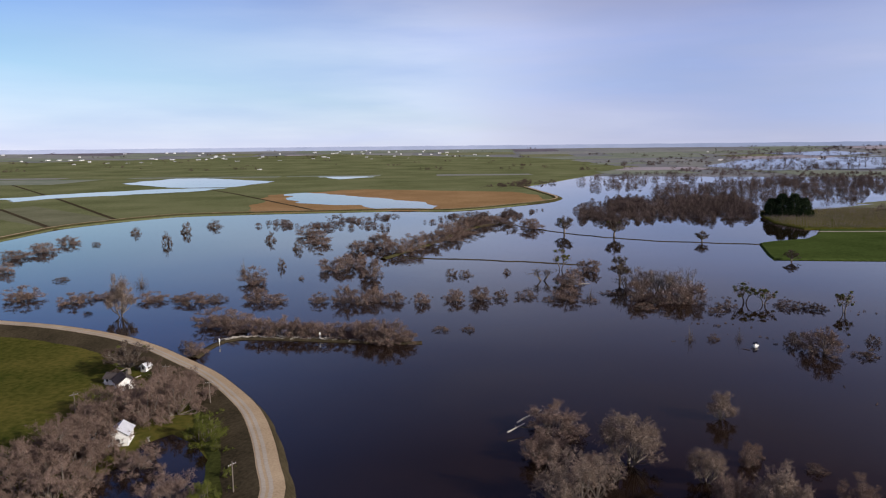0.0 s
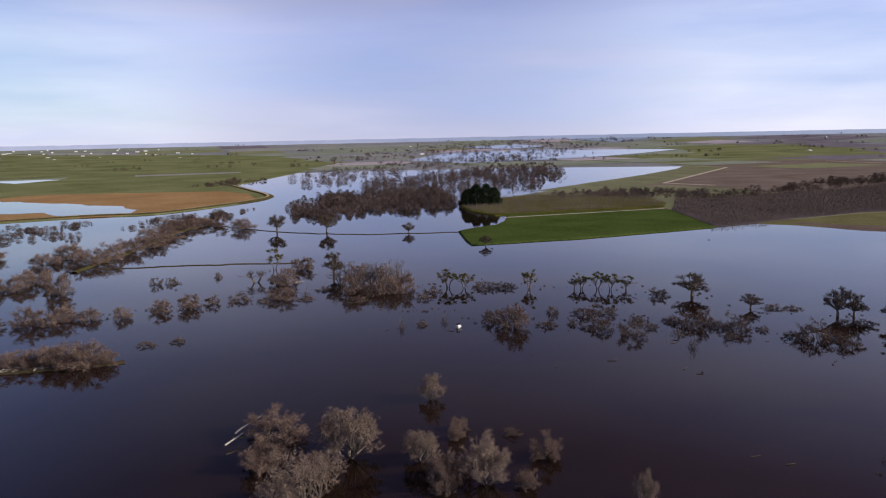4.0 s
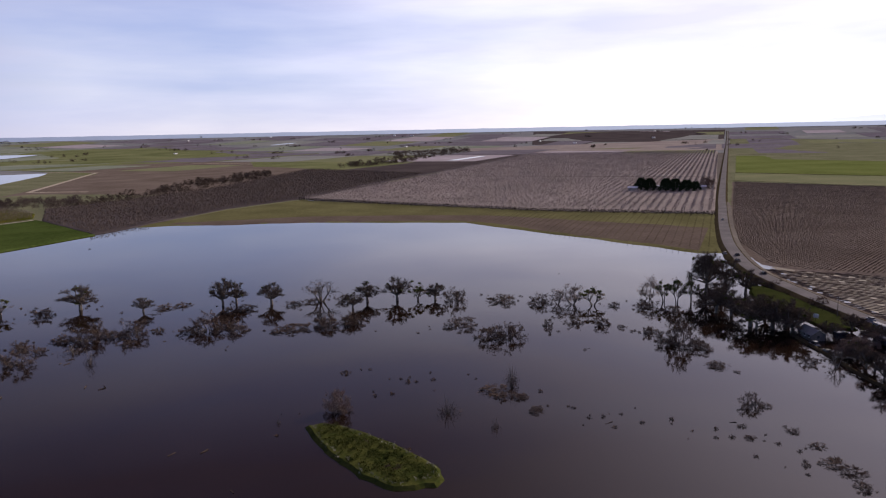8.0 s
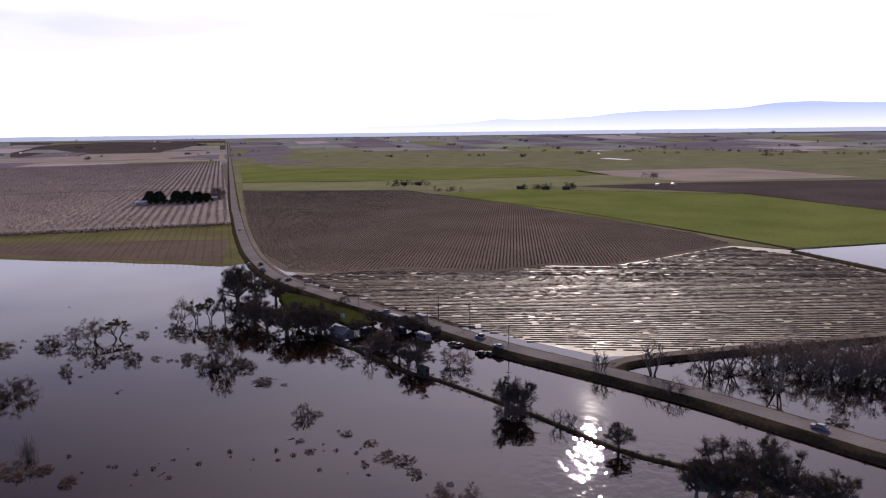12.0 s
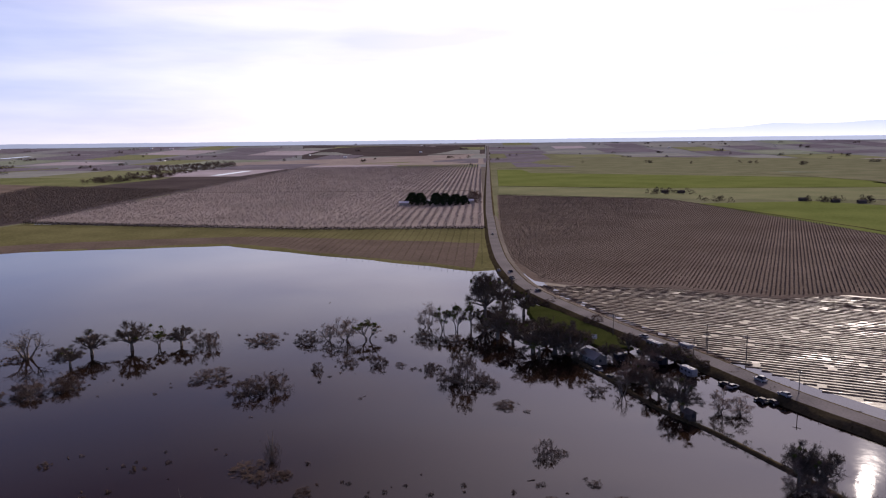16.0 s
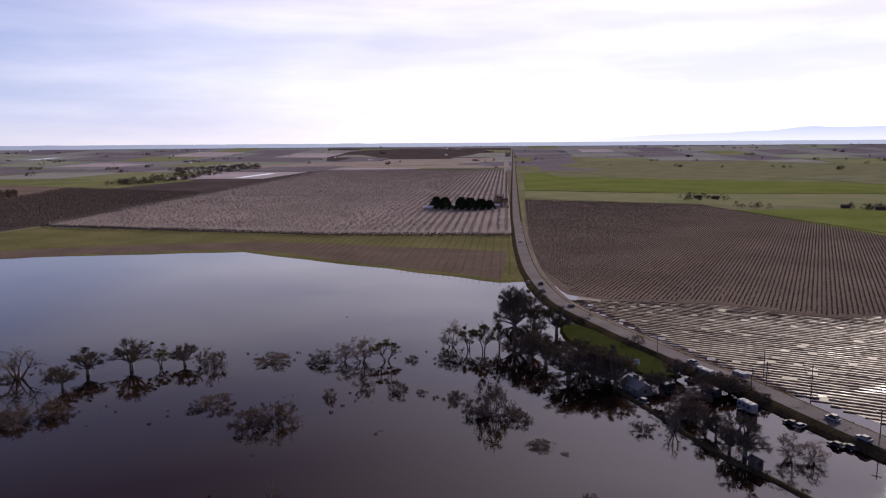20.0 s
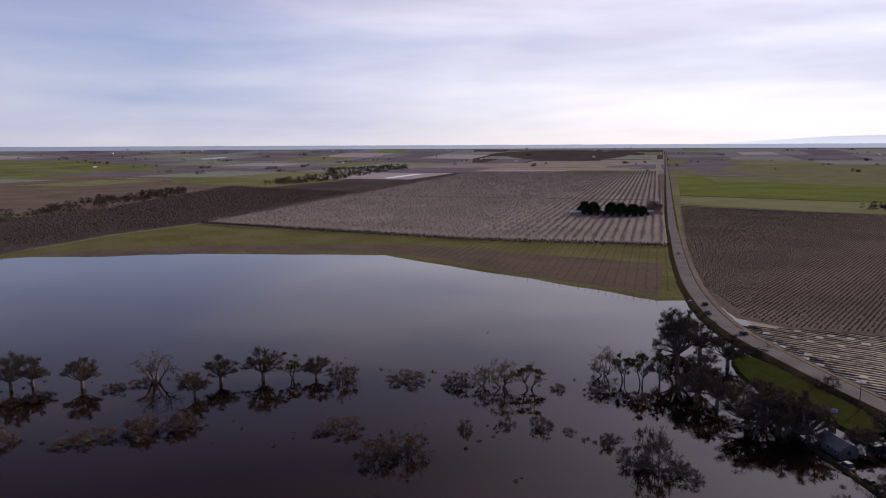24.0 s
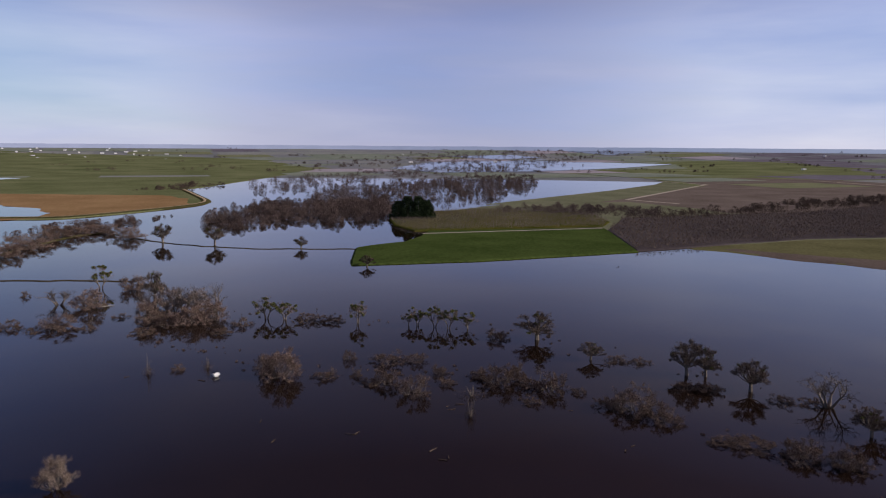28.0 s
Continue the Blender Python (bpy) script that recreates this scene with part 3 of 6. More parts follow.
def box(bm, x0, y0, z0, x1, y1, z1, bevel=0.0):
    vs = [bm.verts.new(p) for p in ((x0, y0, z0), (x1, y0, z0), (x1, y1, z0), (x0, y1, z0), (x0, y0, z1), (x1, y0, z1), (x1, y1, z1), (x0, y1, z1))]
    for f in ((3, 2, 1, 0), (4, 5, 6, 7), (0, 1, 5, 4), (1, 2, 6, 5), (2, 3, 7, 6), (3, 0, 4, 7)):
        bm.faces.new([vs[i] for i in f])
    if bevel:
        bmesh.ops.bevel(bm, geom=[e for e in bm.edges if e.verts[0] in vs], offset=bevel, segments=1, affect="EDGES")


def inside(p, poly):
    c, n = False, len(poly)
    for i in range(n):
        a, b = poly[i], poly[i - 1]
        if (a[1] > p[1]) != (b[1] > p[1]) and p[0] < (b[0] - a[0]) * (p[1] - a[1]) / (b[1] - a[1]) + a[0]:
            c = not c
    return c


# ---- ground and water ----
def ground_sheet():
    verts, faces = [], []
    rings = [0, 300, 700, 1100, 1500, 1700, 1900, 2150, 2400, *range(2500, 4840, 90), 4840]
    k = 96
    for r in rings:
        for j in range(k):
            a = 2 * math.pi * j / k
            z = -0.9 if r < 1800 else 0.12
            verts.append((r * math.cos(a), r * math.sin(a), z + far_height(r, 0)))
    for i in range(len(rings) - 1):
        for j in range(k):
            j2 = (j + 1) % k
            faces.append((i * k + j, (i + 1) * k + j, (i + 1) * k + j2, i * k + j2))
    ob = soup("ground", verts, faces, HAZED_LAND)
    return tagged(ob, "valley farmland with painted haze, bent up to meet the camera horizon", "ground", kind="structure")


ground_sheet()
bm = bmesh.new()
ring = [bm.verts.new((1890 * math.cos(a), 1890 * math.sin(a), 0)) for a in (2 * math.pi * j / 128 for j in range(128))]
bm.faces.new(ring)
tagged(link_mesh("water", bm, WATER), "calm muddy brown flood water mirroring the sky", "water", kind="structure")

# --- land to the north, behind the drowned river
north = [(-427, 551), (-393, 638), (-394, 735), (-364, 798), (-317, 857), (-242, 878), (-155, 890), (-59, 903), (12, 895), (87, 953), (154, 1032), (173, 1097), (168, 1217), (155, 1406), (207, 1501), (429, 1993), (657, 2306), (626, 2913), (593, 3520), (-593, 4208), (-1947, 3216), (-1452, 1726)]
slab("field", north, 0.7, GRASS, "broad green winter field behind the flooded river bank", rough=1.2)
slab("field", [(-245, 885), (-157, 898), (-59, 911), (12, 902), (88, 962), (150, 1043), (151, 1164), (114, 1256), (-152, 1368), (-291, 1231)], 0.78, STUBBLE, "orange brown stubble field beside the flood bank", rough=14, size=70, drop=0.3, bank=0.5)
for pts in ([(-269, 1242), (-238, 1282), (-130, 1166), (-36, 1057), (-6, 964), (-31, 907), (-66, 904), (-109, 977), (-216, 1050)],
            [(-733, 1201), (-657, 1333), (-546, 1455), (-433, 1454), (-471, 1336), (-639, 1201), (-666, 1120)],
            [(-746, 1690), (-707, 2013), (-392, 1723), (-439, 1475), (-562, 1497)],
            [(-419, 2135), (-311, 2192), (-176, 1921), (-257, 1809)],
            [(-6, 3220), (201, 3344), (343, 3000), (148, 2826)]):
    slab("water", pts, 0.86, WATER, "shallow pale flood pool on a green field", "water", rough=16.0, size=55, step=4, drop=0.3, bank=0.5)
slab("field", [(-601, 983), (-585, 1036), (-373, 823), (-392, 777), (-412, 746), (-513, 837)], 0.8, GRASS_DULL, "dull green field with brown patches", rough=0.5, drop=0.3, bank=0.5)
for pts in ([(-1143, 1881), (-601, 1146), (-373, 823)], [(-601, 983), (-408, 746)], [(-683, 1784), (-355, 1255), (-160, 914)], [(-1023, 2477), (-586, 2677), (-382, 2212)]):
    ribbon("farm_track", finer(pts, 20, False), [(-3, 0.85), (3, 0.85)], BANK, label="")
for o in [o for o in scene.objects if o.name.startswith("farm_track")]:
    tagged(o, "narrow dark ditch and track between green fields", "track", kind="structure")
levee_n = smooth_line([(-410, 589), (-403, 654), (-399, 745), (-370, 810), (-323, 872), (-247, 893), (-158, 906), (-60, 919), (12, 910), (89, 971), (154, 1043), (174, 1109), (168, 1232), (155, 1406)], 10)
ribbon("levee_north", levee_n, [(-9, -0.8), (-3, 2.0), (3, 2.0), (9, -0.2)], BANK_GREEN)
tagged(bpy.data.objects["levee_north"], "low green levee bank along the flooded river", "levee", kind="structure")
ribbon("levee_track", levee_n, [(-1.8, 2.02), (1.8, 2.02)], GRAVEL)
tagged(bpy.data.objects["levee_track"], "pale gravel track on top of a levee", "track", kind="structure")

# --- green point and orchards to the north east
slab("field", [(254, 573), (240, 533), (229, 495), (321, 483), (454, 484), (512, 607), (523, 633), (348, 663), (326, 624), (301, 595), (270, 583)], 1.0, CROP_DEEP,
     "bright green crop field ending in a point in the flood", rough=0.6, step=6)
orch_a = [(349, 789), (333, 721), (336, 668), (531, 645), (564, 681), (600, 766), (591, 818), (505, 870), (376, 852)]
slab("orchard_floor", orch_a, 0.9, GRASS_PADDOCK, "olive grassy floor of an orchard", "field", rough=0.5)
orch_b = [(516, 612), (457, 487), (493, 488), (536, 492), (651, 499), (769, 477), (1238, 509), (1374, 831), (881, 707), (607, 714)]
slab("orchard_floor", orch_b, 0.9, SOIL_DARK, "dark floor of a dormant orchard", "field", rough=1.0)
slab("field", [(349, 751), (449, 861), (533, 917), (669, 1004), (1539, 1239), (1953, 773), (870, 318), (756, 469), (503, 498), (512, 607), (526, 649), (351, 675)], 0.35, GRASS_DULL, "rough olive grassland between orchards", rough=1.0)
slab("field", [(539, 942), (633, 949), (825, 704), (1374, 831), (1473, 1084), (1695, 1586), (1376, 1571), (1135, 1336), (906, 1173), (693, 1040)], 0.5, GRASS_DULL, "dull green pasture beside a flooded slough", rough=1.5)
slab("field", [(807, 985), (1206, 1256), (1311, 1494), (1594, 1562), (1827, 1312), (1115, 775), (774, 728)], 0.72, SOIL, "brown bare field inside pale farm tracks", rough=1.0, drop=0.4)
slab("field", [(1264, 2102), (2016, 2360), (2272, 2210), (2663, 1944), (1827, 1312), (1594, 1562), (1324, 1554)], 0.55, GRASS, "green field beyond a flooded slough", rough=2.0)
for pts in ([(1239, 1452), (1240, 1294), (784, 954), (809, 866)], [(1660, 1382), (1614, 1152)]):
    ribbon("farm_track", finer(pts, 20, False), [(-4, 1.0), (4, 1.0)], TRACK)
    tagged(scene.objects[-1], "pale gravel farm track between fields", "track", kind="structure")
ribbon("farm_track", finer([(334, 642), (519, 628)], 10, False), [(-2.2, 1.12), (2.2, 1.12)], TRACK)
tagged(scene.objects[-1], "pale track between crop and orchard", "track", kind="structure")

# --- east: weedy strip, pink orchard
slab("field", [(523, 466), (541, 418), (569, 364), (584, 296), (603, 206), (558, 130), (523, 64), (490, 10), (493, -1), (699, 3), (696, 162), (748, 463), (756, 469), (641, 491), (528, 485), (509, 485)], 0.45, STRIP,
     "olive green weedy strip between flood and orchard", rough=2.5, size=25, bank=12, drop=0.9)


def shore_band(name, outer, inner, z, mat, label):
    """A band of mud between two lines, sloping under water along the outer one."""
    n = 140
    lines = []
    for pts in (outer, inner):
        line = smooth_line(pts, 2.0)
        lines.append(wobble([line[round(k * (len(line) - 1) / n)] for k in range(n + 1)], 3.0, 26))
    verts, faces = [], []
    for a, b in zip(*lines):
        d = (a - b).normalized() * 12
        verts += [(a.x + d.x, a.y + d.y, z - 0.95), (a.x, a.y, z), (b.x, b.y, z)]
    for k in range(n):
        faces += [(3 * k + c, 3 * k + 3 + c, 3 * k + 4 + c, 3 * k + 1 + c) for c in (0, 1)]
    return tagged(soup(name, verts, faces, mat), label, "mud", kind="structure")


shore_band("mud_strip", [(525, 469), (540, 417), (568, 363), (585, 296), (605, 206), (561, 130), (526, 64), (494, 10)],
           [(538, 471), (562, 430), (602, 375), (628, 300), (648, 205), (632, 130), (618, 64), (604, 6)], 0.52, STRIP_MUD, "bare brown mud between flood and weedy strip")
orch_c = [(767, 475), (701, 163), (708, 4), (2335, 9), (2207, 547), (1190, 489)]
slab("orchard_floor", orch_c, 0.8, SOIL_PALE, "pale floor of a wide dormant orchard", "field", rough=0.5)
slab("field", [(833, 496), (1190, 498), (2161, 535), (2511, 852), (1630, 714), (1352, 747), (1086, 736), (1022, 468)], 0.75, SOIL_DARK, "dark brown orchard block beside pale orchard", rough=1.0)
slab("field", [(718, 928), (763, 918), (794, 703), (1086, 736), (1352, 747), (1481, 1002), (1483, 1305), (1146, 1184)], 0.7, SOIL, "brown bare field behind a line of trees", rough=1.0)
slab("field", [(1377, 1767), (1146, 1184), (1483, 1305), (1481, 1002), (1352, 747), (1630, 714), (2377, 1406), (2926, 2566), (2268, 2900)], 0.6, GRASS, "wide green field in the distance", rough=2.0)
slab("field", [(2558, 1261), (2906, 172), (3501, -9), (2431, -7), (2255, 559), (2511, 852)], 0.6, SOIL_PALE, "pale distant orchard land", rough=2.0)

# --- south east, over the road
slab("field", [(3591, -38), (1197, -9), (679, -4), (554, -7), (622, -140), (1001, -238), (441, -331), (410, -359), (411, -455), (426, -609), (1739, -2518)], 0.3, GRASS_DULL, "olive grassland beyond the vineyard", rough=1.0)
vine_dry = [(1097, -18), (1011, -240), (755, -302), (500, -342), (445, -335), (404, -213), (419, -181), (409, -140), (438, -95), (440, -47), (455, -28), (541, -12), (676, -11)]
slab("vineyard_soil", vine_dry, 0.5, SOIL, "brown soil of a dormant vineyard", "field", rough=2.0, bank=8, drop=0.9)
slab("field", [(1289, -23), (1215, -286), (1206, -670), (1012, -703), (973, -410), (1021, -243), (1119, -19)], 0.45, GRASS_PALE, "pale green pasture strip beyond the vineyard", rough=0.8)
slab("field", [(1986, -37), (1947, -530), (1378, -688), (1206, -670), (1215, -286), (1304, -24)], 0.5, GRASS_BRIGHT, "bright green crop field beside the straight road", rough=0.8)
slab("field", [(940, -257), (963, -406), (909, -450), (769, -615), (475, -611), (408, -524), (409, -452), (412, -361), (512, -350)], 0.6, GRASS_BRIGHT, "bright green crop field behind the vineyard", rough=0.8)
slab("field", [(983, -488), (969, -673), (888, -995), (700, -1006), (426, -609), (546, -607), (776, -620)], 0.55, SOIL_DARK, "dark ploughed field", rough=0.8)
slab("field", [(1340, -669), (1280, -1030), (956, -990), (990, -688), (1191, -662)], 0.5, SOIL_PALE, "pale fallow field", rough=0.8)
slab("field", [(2860, -60), (2507, -1262), (1453, -1636), (964, -1392), (1280, -1030), (1378, -688), (1985, -541), (2101, -37)], 0.4, GRASS_DULL, "dull distant pasture", rough=0.8)
slab("field", [(3090, 761), (2827, 157), (3491, -12), (4361, -20), (4326, 1056)], 0.4, SOIL_DARK, "dark distant orchards", rough=0.8)

slab("field", [(2211, 26), (2207, -10), (995, -2), (497, -1), (509, 7), (995, 12)], 0.36, SOIL_GREY, "rough grey verge between orchard and road", "verge", rough=0.5)

# --- paved road on its bank
road_line = smooth_line([(4221, -31), (3551, -28), (1171, -5), (732, -3), (559, -5), (481, -10), (424, -19), (373, -38), (333, -56), (302, -72), (264, -88), (232, -106), (196, -126), (164, -140), (142, -150)] + [(120, -168), (60, -205), (-40, -260)], 6)
ribbon("road_bank", road_line, [(-7.2, -0.9), (-4.5, 1.9), (4.5, 1.9), (8.6, -0.9)], BANK)
tagged(scene.objects[-1], "grassy bank that carries the road above the flood", "bank", kind="structure")
ribbon("road", road_line, [(-3.7, 1.93), (0, 2.0), (3.7, 1.93)], ASPHALT)
tagged(scene.objects[-1], "worn grey two-lane road through flooded farmland", "road", kind="structure")
side_line = smooth_line([(227, -112), (232, -120), (234, -137), (232, -176), (228, -246), (223, -313)], 6)
ribbon("side_bank", side_line, [(-5.5, -0.9), (-2.6, 1.5), (2.6, 1.5), (5.5, -0.9)], BANK)
tagged(scene.objects[-1], "grassy bank under a farm lane between two floods", "bank", kind="structure")
ribbon("side_lane", side_line, [(-2.2, 1.53), (2.2, 1.53)], SOIL_GREY)
tagged(scene.objects[-1], "narrow gravel farm lane", "road", kind="structure")
far_dyke = finer([(401, -350), (318, -348), (260, -348)], 8, False)
ribbon("dyke", far_dyke, [(-5, -0.9), (-2, 1.2), (2, 1.2), (5, -0.9)], BANK)
tagged(scene.objects[-1], "low dark dyke between pond and vineyard", "bank", kind="structure")
dyke_line = smooth_line([(302, -28), (284, -35), (252, -47), (238, -56), (215, -67), (197, -75), (172, -85), (157, -96), (139, -106)], 5)
ribbon("dyke", dyke_line, [(-1.7, -0.9), (-0.6, 0.5), (0.6, 0.5), (1.7, -0.9)], BANK)
tagged(scene.objects[-1], "low mossy dyke just above the flood", "bank", kind="structure")

# --- west: gravel levee road, paddock inside
levee_line = smooth_line([(-282, 342), (-241, 333), (-202, 322), (-171, 312), (-138, 295), (-115, 277), (-98, 260), (-82, 243), (-69, 225), (-58, 207), (-50, 188), (-44, 170), (-39, 152)] + [(-42, 130), (-52, 90), (-75, 40), (-110, -20)], 4)
ribbon("levee", levee_line, [(-6, -0.9), (-3.2, 2.6), (3.1, 2.6), (14, 0.1)], BANK)
tagged(scene.objects[-1], "curving earth levee holding back the flood", "levee", kind="structure")
ribbon("levee_road", levee_line, [(-3.0, 2.62), (0, 2.68), (2.8, 2.62)], GRAVEL)
tagged(scene.objects[-1], "pale gravel road on top of the levee", "road", kind="structure")
for off in (0.2, 1.9):
    ribbon("wheel_track", levee_line, [(off - 0.5, 2.70), (off + 0.5, 2.70)], TRACK)
    tagged(scene.objects[-1], "pale wheel track worn into gravel", "track", kind="structure")
ribbon("ditch_bank", [p for p in levee_line if p.x > -100 and p.y > 110], [(11.2, 1.0), (12.8, 0.75), (14.6, 0.5)], WEEDS)
tagged(scene.objects[-1], "bright green weeds along the foot of the levee", "bank", kind="structure")
paddock = [(p.x, p.y) for p in levee_line[::6]] + [(-400, -20), (-420, 300)]
slab("paddock", paddock, 0.35, GRASS_PADDOCK, "green paddock inside the levee", "field", bank=0.5)
slab("water", [(-82, 188), (-78, 195), (-67, 187), (-57, 173), (-50, 153), (-53.3, 138.9), (-81, 146), (-87, 165), (-83, 174)], 0.42, WATER, "dark seepage pond under bare trees", "water", rough=2.0, drop=0.3, bank=0.5)
willow_dyke = smooth_line([(-44, 513), (-30, 548), (-8, 600), (14, 662), (34, 715), (62, 748)], 6)
ribbon("dyke", wobble(willow_dyke, 2.0, 20), [(-3.5, -0.8), (-1.2, 0.8), (1.2, 0.8), (4.0, -0.6)], BANK_GREEN)
tagged(scene.objects[-1], "low green dyke along a belt of drowned willows", "bank", kind="structure")
spit_line = smooth_line([(-96, 270), (-94, 289), (-87, 298), (-68, 297), (-44, 293), (-20, 289), (-9, 289)], 5)
ribbon("spit", spit_line, [(-3.2, -0.9), (-1.3, 0.55), (1.0, 0.55), (2.6, -0.9)], BANK)
tagged(scene.objects[-1], "sandy spit littered with driftwood", "bank", kind="structure")
slab("island", [(166, 105), (169, 102), (169, 96), (163, 79), (158, 69), (154, 62), (149, 60), (146, 60), (142, 68), (145, 78), (154, 92), (161, 100)], 0.7, ISLE, "small grassy island in the flood", "island", rough=0.8, size=5, step=2)

# --- far farmland in its grid of parcels
def far_parcel(x0, y0, x1, y1, mat, z, name, label, category="field"):
    n = 6
    verts = [(x0 + (x1 - x0) * i / n, y0 + (y1 - y0) * j / n) for i in range(n + 1) for j in range(n + 1)]
    faces = [(i * (n + 1) + j, (i + 1) * (n + 1) + j, (i + 1) * (n + 1) + j + 1, i * (n + 1) + j + 1) for i in range(n) for j in range(n)]
    ob = soup(name, [(x, y, z + far_height(x, y)) for x, y in verts], faces, mat)
    return tagged(ob, label, category, kind="structure")


FAR_RND = random.Random(21)
FAR_KINDS = [(HAZED_GREEN, "green winter field in the far plain"), (HAZED_DULL, "green pasture in the far plain, dulled by painted haze"), (HAZED_PALE, "bare field in the far plain, paled by painted haze"),
             (HAZED_BROWN, "orchard block in the far plain, greyed by painted haze"), (HAZED_BROWN, "dark ploughed field in the far plain"), (GRASS_PALE, "pale green field in the far plain")]
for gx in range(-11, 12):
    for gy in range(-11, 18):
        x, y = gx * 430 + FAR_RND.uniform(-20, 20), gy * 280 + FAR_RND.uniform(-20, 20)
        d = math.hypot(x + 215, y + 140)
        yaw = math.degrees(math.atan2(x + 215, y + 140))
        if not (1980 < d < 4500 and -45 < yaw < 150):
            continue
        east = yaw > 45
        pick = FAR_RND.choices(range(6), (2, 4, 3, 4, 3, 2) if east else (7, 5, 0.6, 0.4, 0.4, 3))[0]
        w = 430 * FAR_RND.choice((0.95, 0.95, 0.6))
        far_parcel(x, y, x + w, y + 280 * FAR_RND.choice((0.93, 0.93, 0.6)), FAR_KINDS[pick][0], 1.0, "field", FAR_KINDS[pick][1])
        if FAR_RND.random() < 0.05:
            far_parcel(x + 40, y + 60, x + FAR_RND.uniform(150, 330), y + FAR_RND.uniform(80, 100), WATER, 1.6, "water", "shallow flood pool in a far field", "water")
for pts in ([(895, 2509), (1240, 3023), (1741, 3070), (2154, 2531), (1750, 2324), (1264, 2102), (916, 2068)], [(2387, 3783), (2697, 3893), (2769, 3485), (2408, 3352)], [(1558, 3532), (1923, 3606), (1958, 3293), (1662, 3211)]):
    slab("water", pts, 2.2, WATER, "far sheet of flood water among woods", "water", rough=6, size=60, drop=0.3, bank=1)

# --- drowned fence dykes that just break the surface
for pts in ([(-28, 518), (6, 511), (38, 501), (64, 492), (93, 478)], [(65, 743), (94, 686), (124, 642), (169, 602), (210, 585), (253, 570)]):
    line = wobble([Vector(p) for p in smooth_line(pts, 4)], 2.5, 14)
    ribbon("dyke", line, [(-1.9, -0.5), (-0.8, 0.34), (0.8, 0.34), (1.9, -0.5)], BANK)
    tagged(scene.objects[-1], "drowned fence dyke just breaking the surface", "bank", kind="structure")
slab("lawn", [(397, -15), (373, -31), (340, -46), (317, -52), (313, -41), (327, -35), (343, -23), (365, -16)], 0.8, LAWN, "green lawn under oaks beside the road", "lawn", rough=1.5, size=8, step=4)
verge = [p for p in road_line if p.x > 340 and p.x < 800]
ribbon("ditch", finer([(1192, 12), (1190, 488)], 20, False), [(-4.5, 0.82), (0, 1.0), (4.5, 0.82)], BANK)
tagged(scene.objects[-1], "dark ditch across a wide orchard", "ditch", kind="structure")
ribbon("mud_edge", [p for p in road_line if 290 < p.x < 430], [(-12.5, -0.15), (-10, 0.08), (-7.0, 0.25)], SOIL)
tagged(scene.objects[-1], "brown mud between road and drowned vines", "mud", kind="structure")
ribbon("verge", verge, [(-8, 0.75), (-6.2, 1.4), (-4.2, 1.94)], SOIL_GREY)
tagged(scene.objects[-1], "pale rough gravel verge beside the road", "verge", kind="structure")

for pts in ([(1119, -19), (1064, -132), (1021, -243)], [(1304, -24), (1215, -286), (1206, -670)], [(940, -257), (692, -327), (512, -350), (410, -359)], [(1947, -530), (1378, -688), (1206, -670)], [(909, -450), (769, -615), (546, -607)], [(2062, -36), (1947, -530)]):
    ribbon("ditch", finer(pts, 20, False), [(-1.6, 0.75), (0, 0.95), (1.6, 0.75)], BANK)
    tagged(scene.objects[-1], "narrow dark ditch between bright fields", "ditch", kind="structure")

# ---- far hills
def hills():
    verts, faces = [], []
    k = 160
    for j in range(k + 1):
        yaw = 88 + 92 * j / k        # degrees right of the north
        a = radians(yaw)
        rise = 108 * min(1.0, max(0.0, (yaw - 92) / 24)) + 62 * min(1.0, max(0.0, (yaw - 112) / 26))
        h = 80 + rise * (0.85 + 0.35 * noise.noise((yaw / 8, 1, 2)) + 0.12 * noise.noise((yaw / 2.5, 5, 2)))
        for r, z in ((4700, 60), (4835, h)):
            verts.append((r * math.sin(a), r * math.cos(a), z))
    for j in range(k):
        faces.append((2 * j, 2 * j + 1, 2 * j + 3, 2 * j + 2))
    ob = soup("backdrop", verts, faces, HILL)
    tagged(ob, "far mountain range with its blue haze put in as glow", "hills", kind="structure")


hills()


def far_rim():
    """A glowing strip that stands in for the last hazy land below the sky."""
    verts, faces = [], []
    k = 720
    for j in range(k + 1):
        a = radians(-75 + 270 * j / k)
        h = 81.0 + 2.0 * noise.noise((j / 5, 7, 2)) + 1.2 * noise.noise((j / 1.3, 3, 2))
        for r, z in ((4535, 55), (4545, h)):
            verts.append((r * math.sin(a), r * math.cos(a), z))
    for j in range(k):
        faces.append((2 * j, 2 * j + 1, 2 * j + 3, 2 * j + 2))
    tagged(soup("backdrop", verts, faces, RIM), "glowing blue grey strip standing in for far hazy land", "horizon", kind="structure")


far_rim()


# ---- trees ----
RND = random.Random(7)


def unit():
    while True:
        v = Vector((RND.uniform(-1, 1), RND.uniform(-1, 1), RND.uniform(-1, 1)))
        if 0.05 < v.length < 1:
            return v.normalized()


def prism(out, a, b, ra, rb, sides=4):
    verts, faces = out
    d = (b - a).normalized()
    u = d.orthogonal().normalized()
    v = d.cross(u)
    k = len(verts)
    for p, r in ((a, ra), (b, rb)):
        for i in range(sides):
            t = 2 * math.pi * i / sides
            verts.append(p + (u * math.cos(t) + v * math.sin(t)) * r)
    for i in range(sides):
        j = (i + 1) % sides
        faces.append((k + i, k + j, k + sides + j, k + sides + i))


def twig(out, a, d, length, width):
    verts, faces = out
    side = d.cross(unit()).normalized() * width / 2
    k = len(verts)
    verts += [a - side, a + side, a + d * length]
    faces.append((k, k + 1, k + 2))


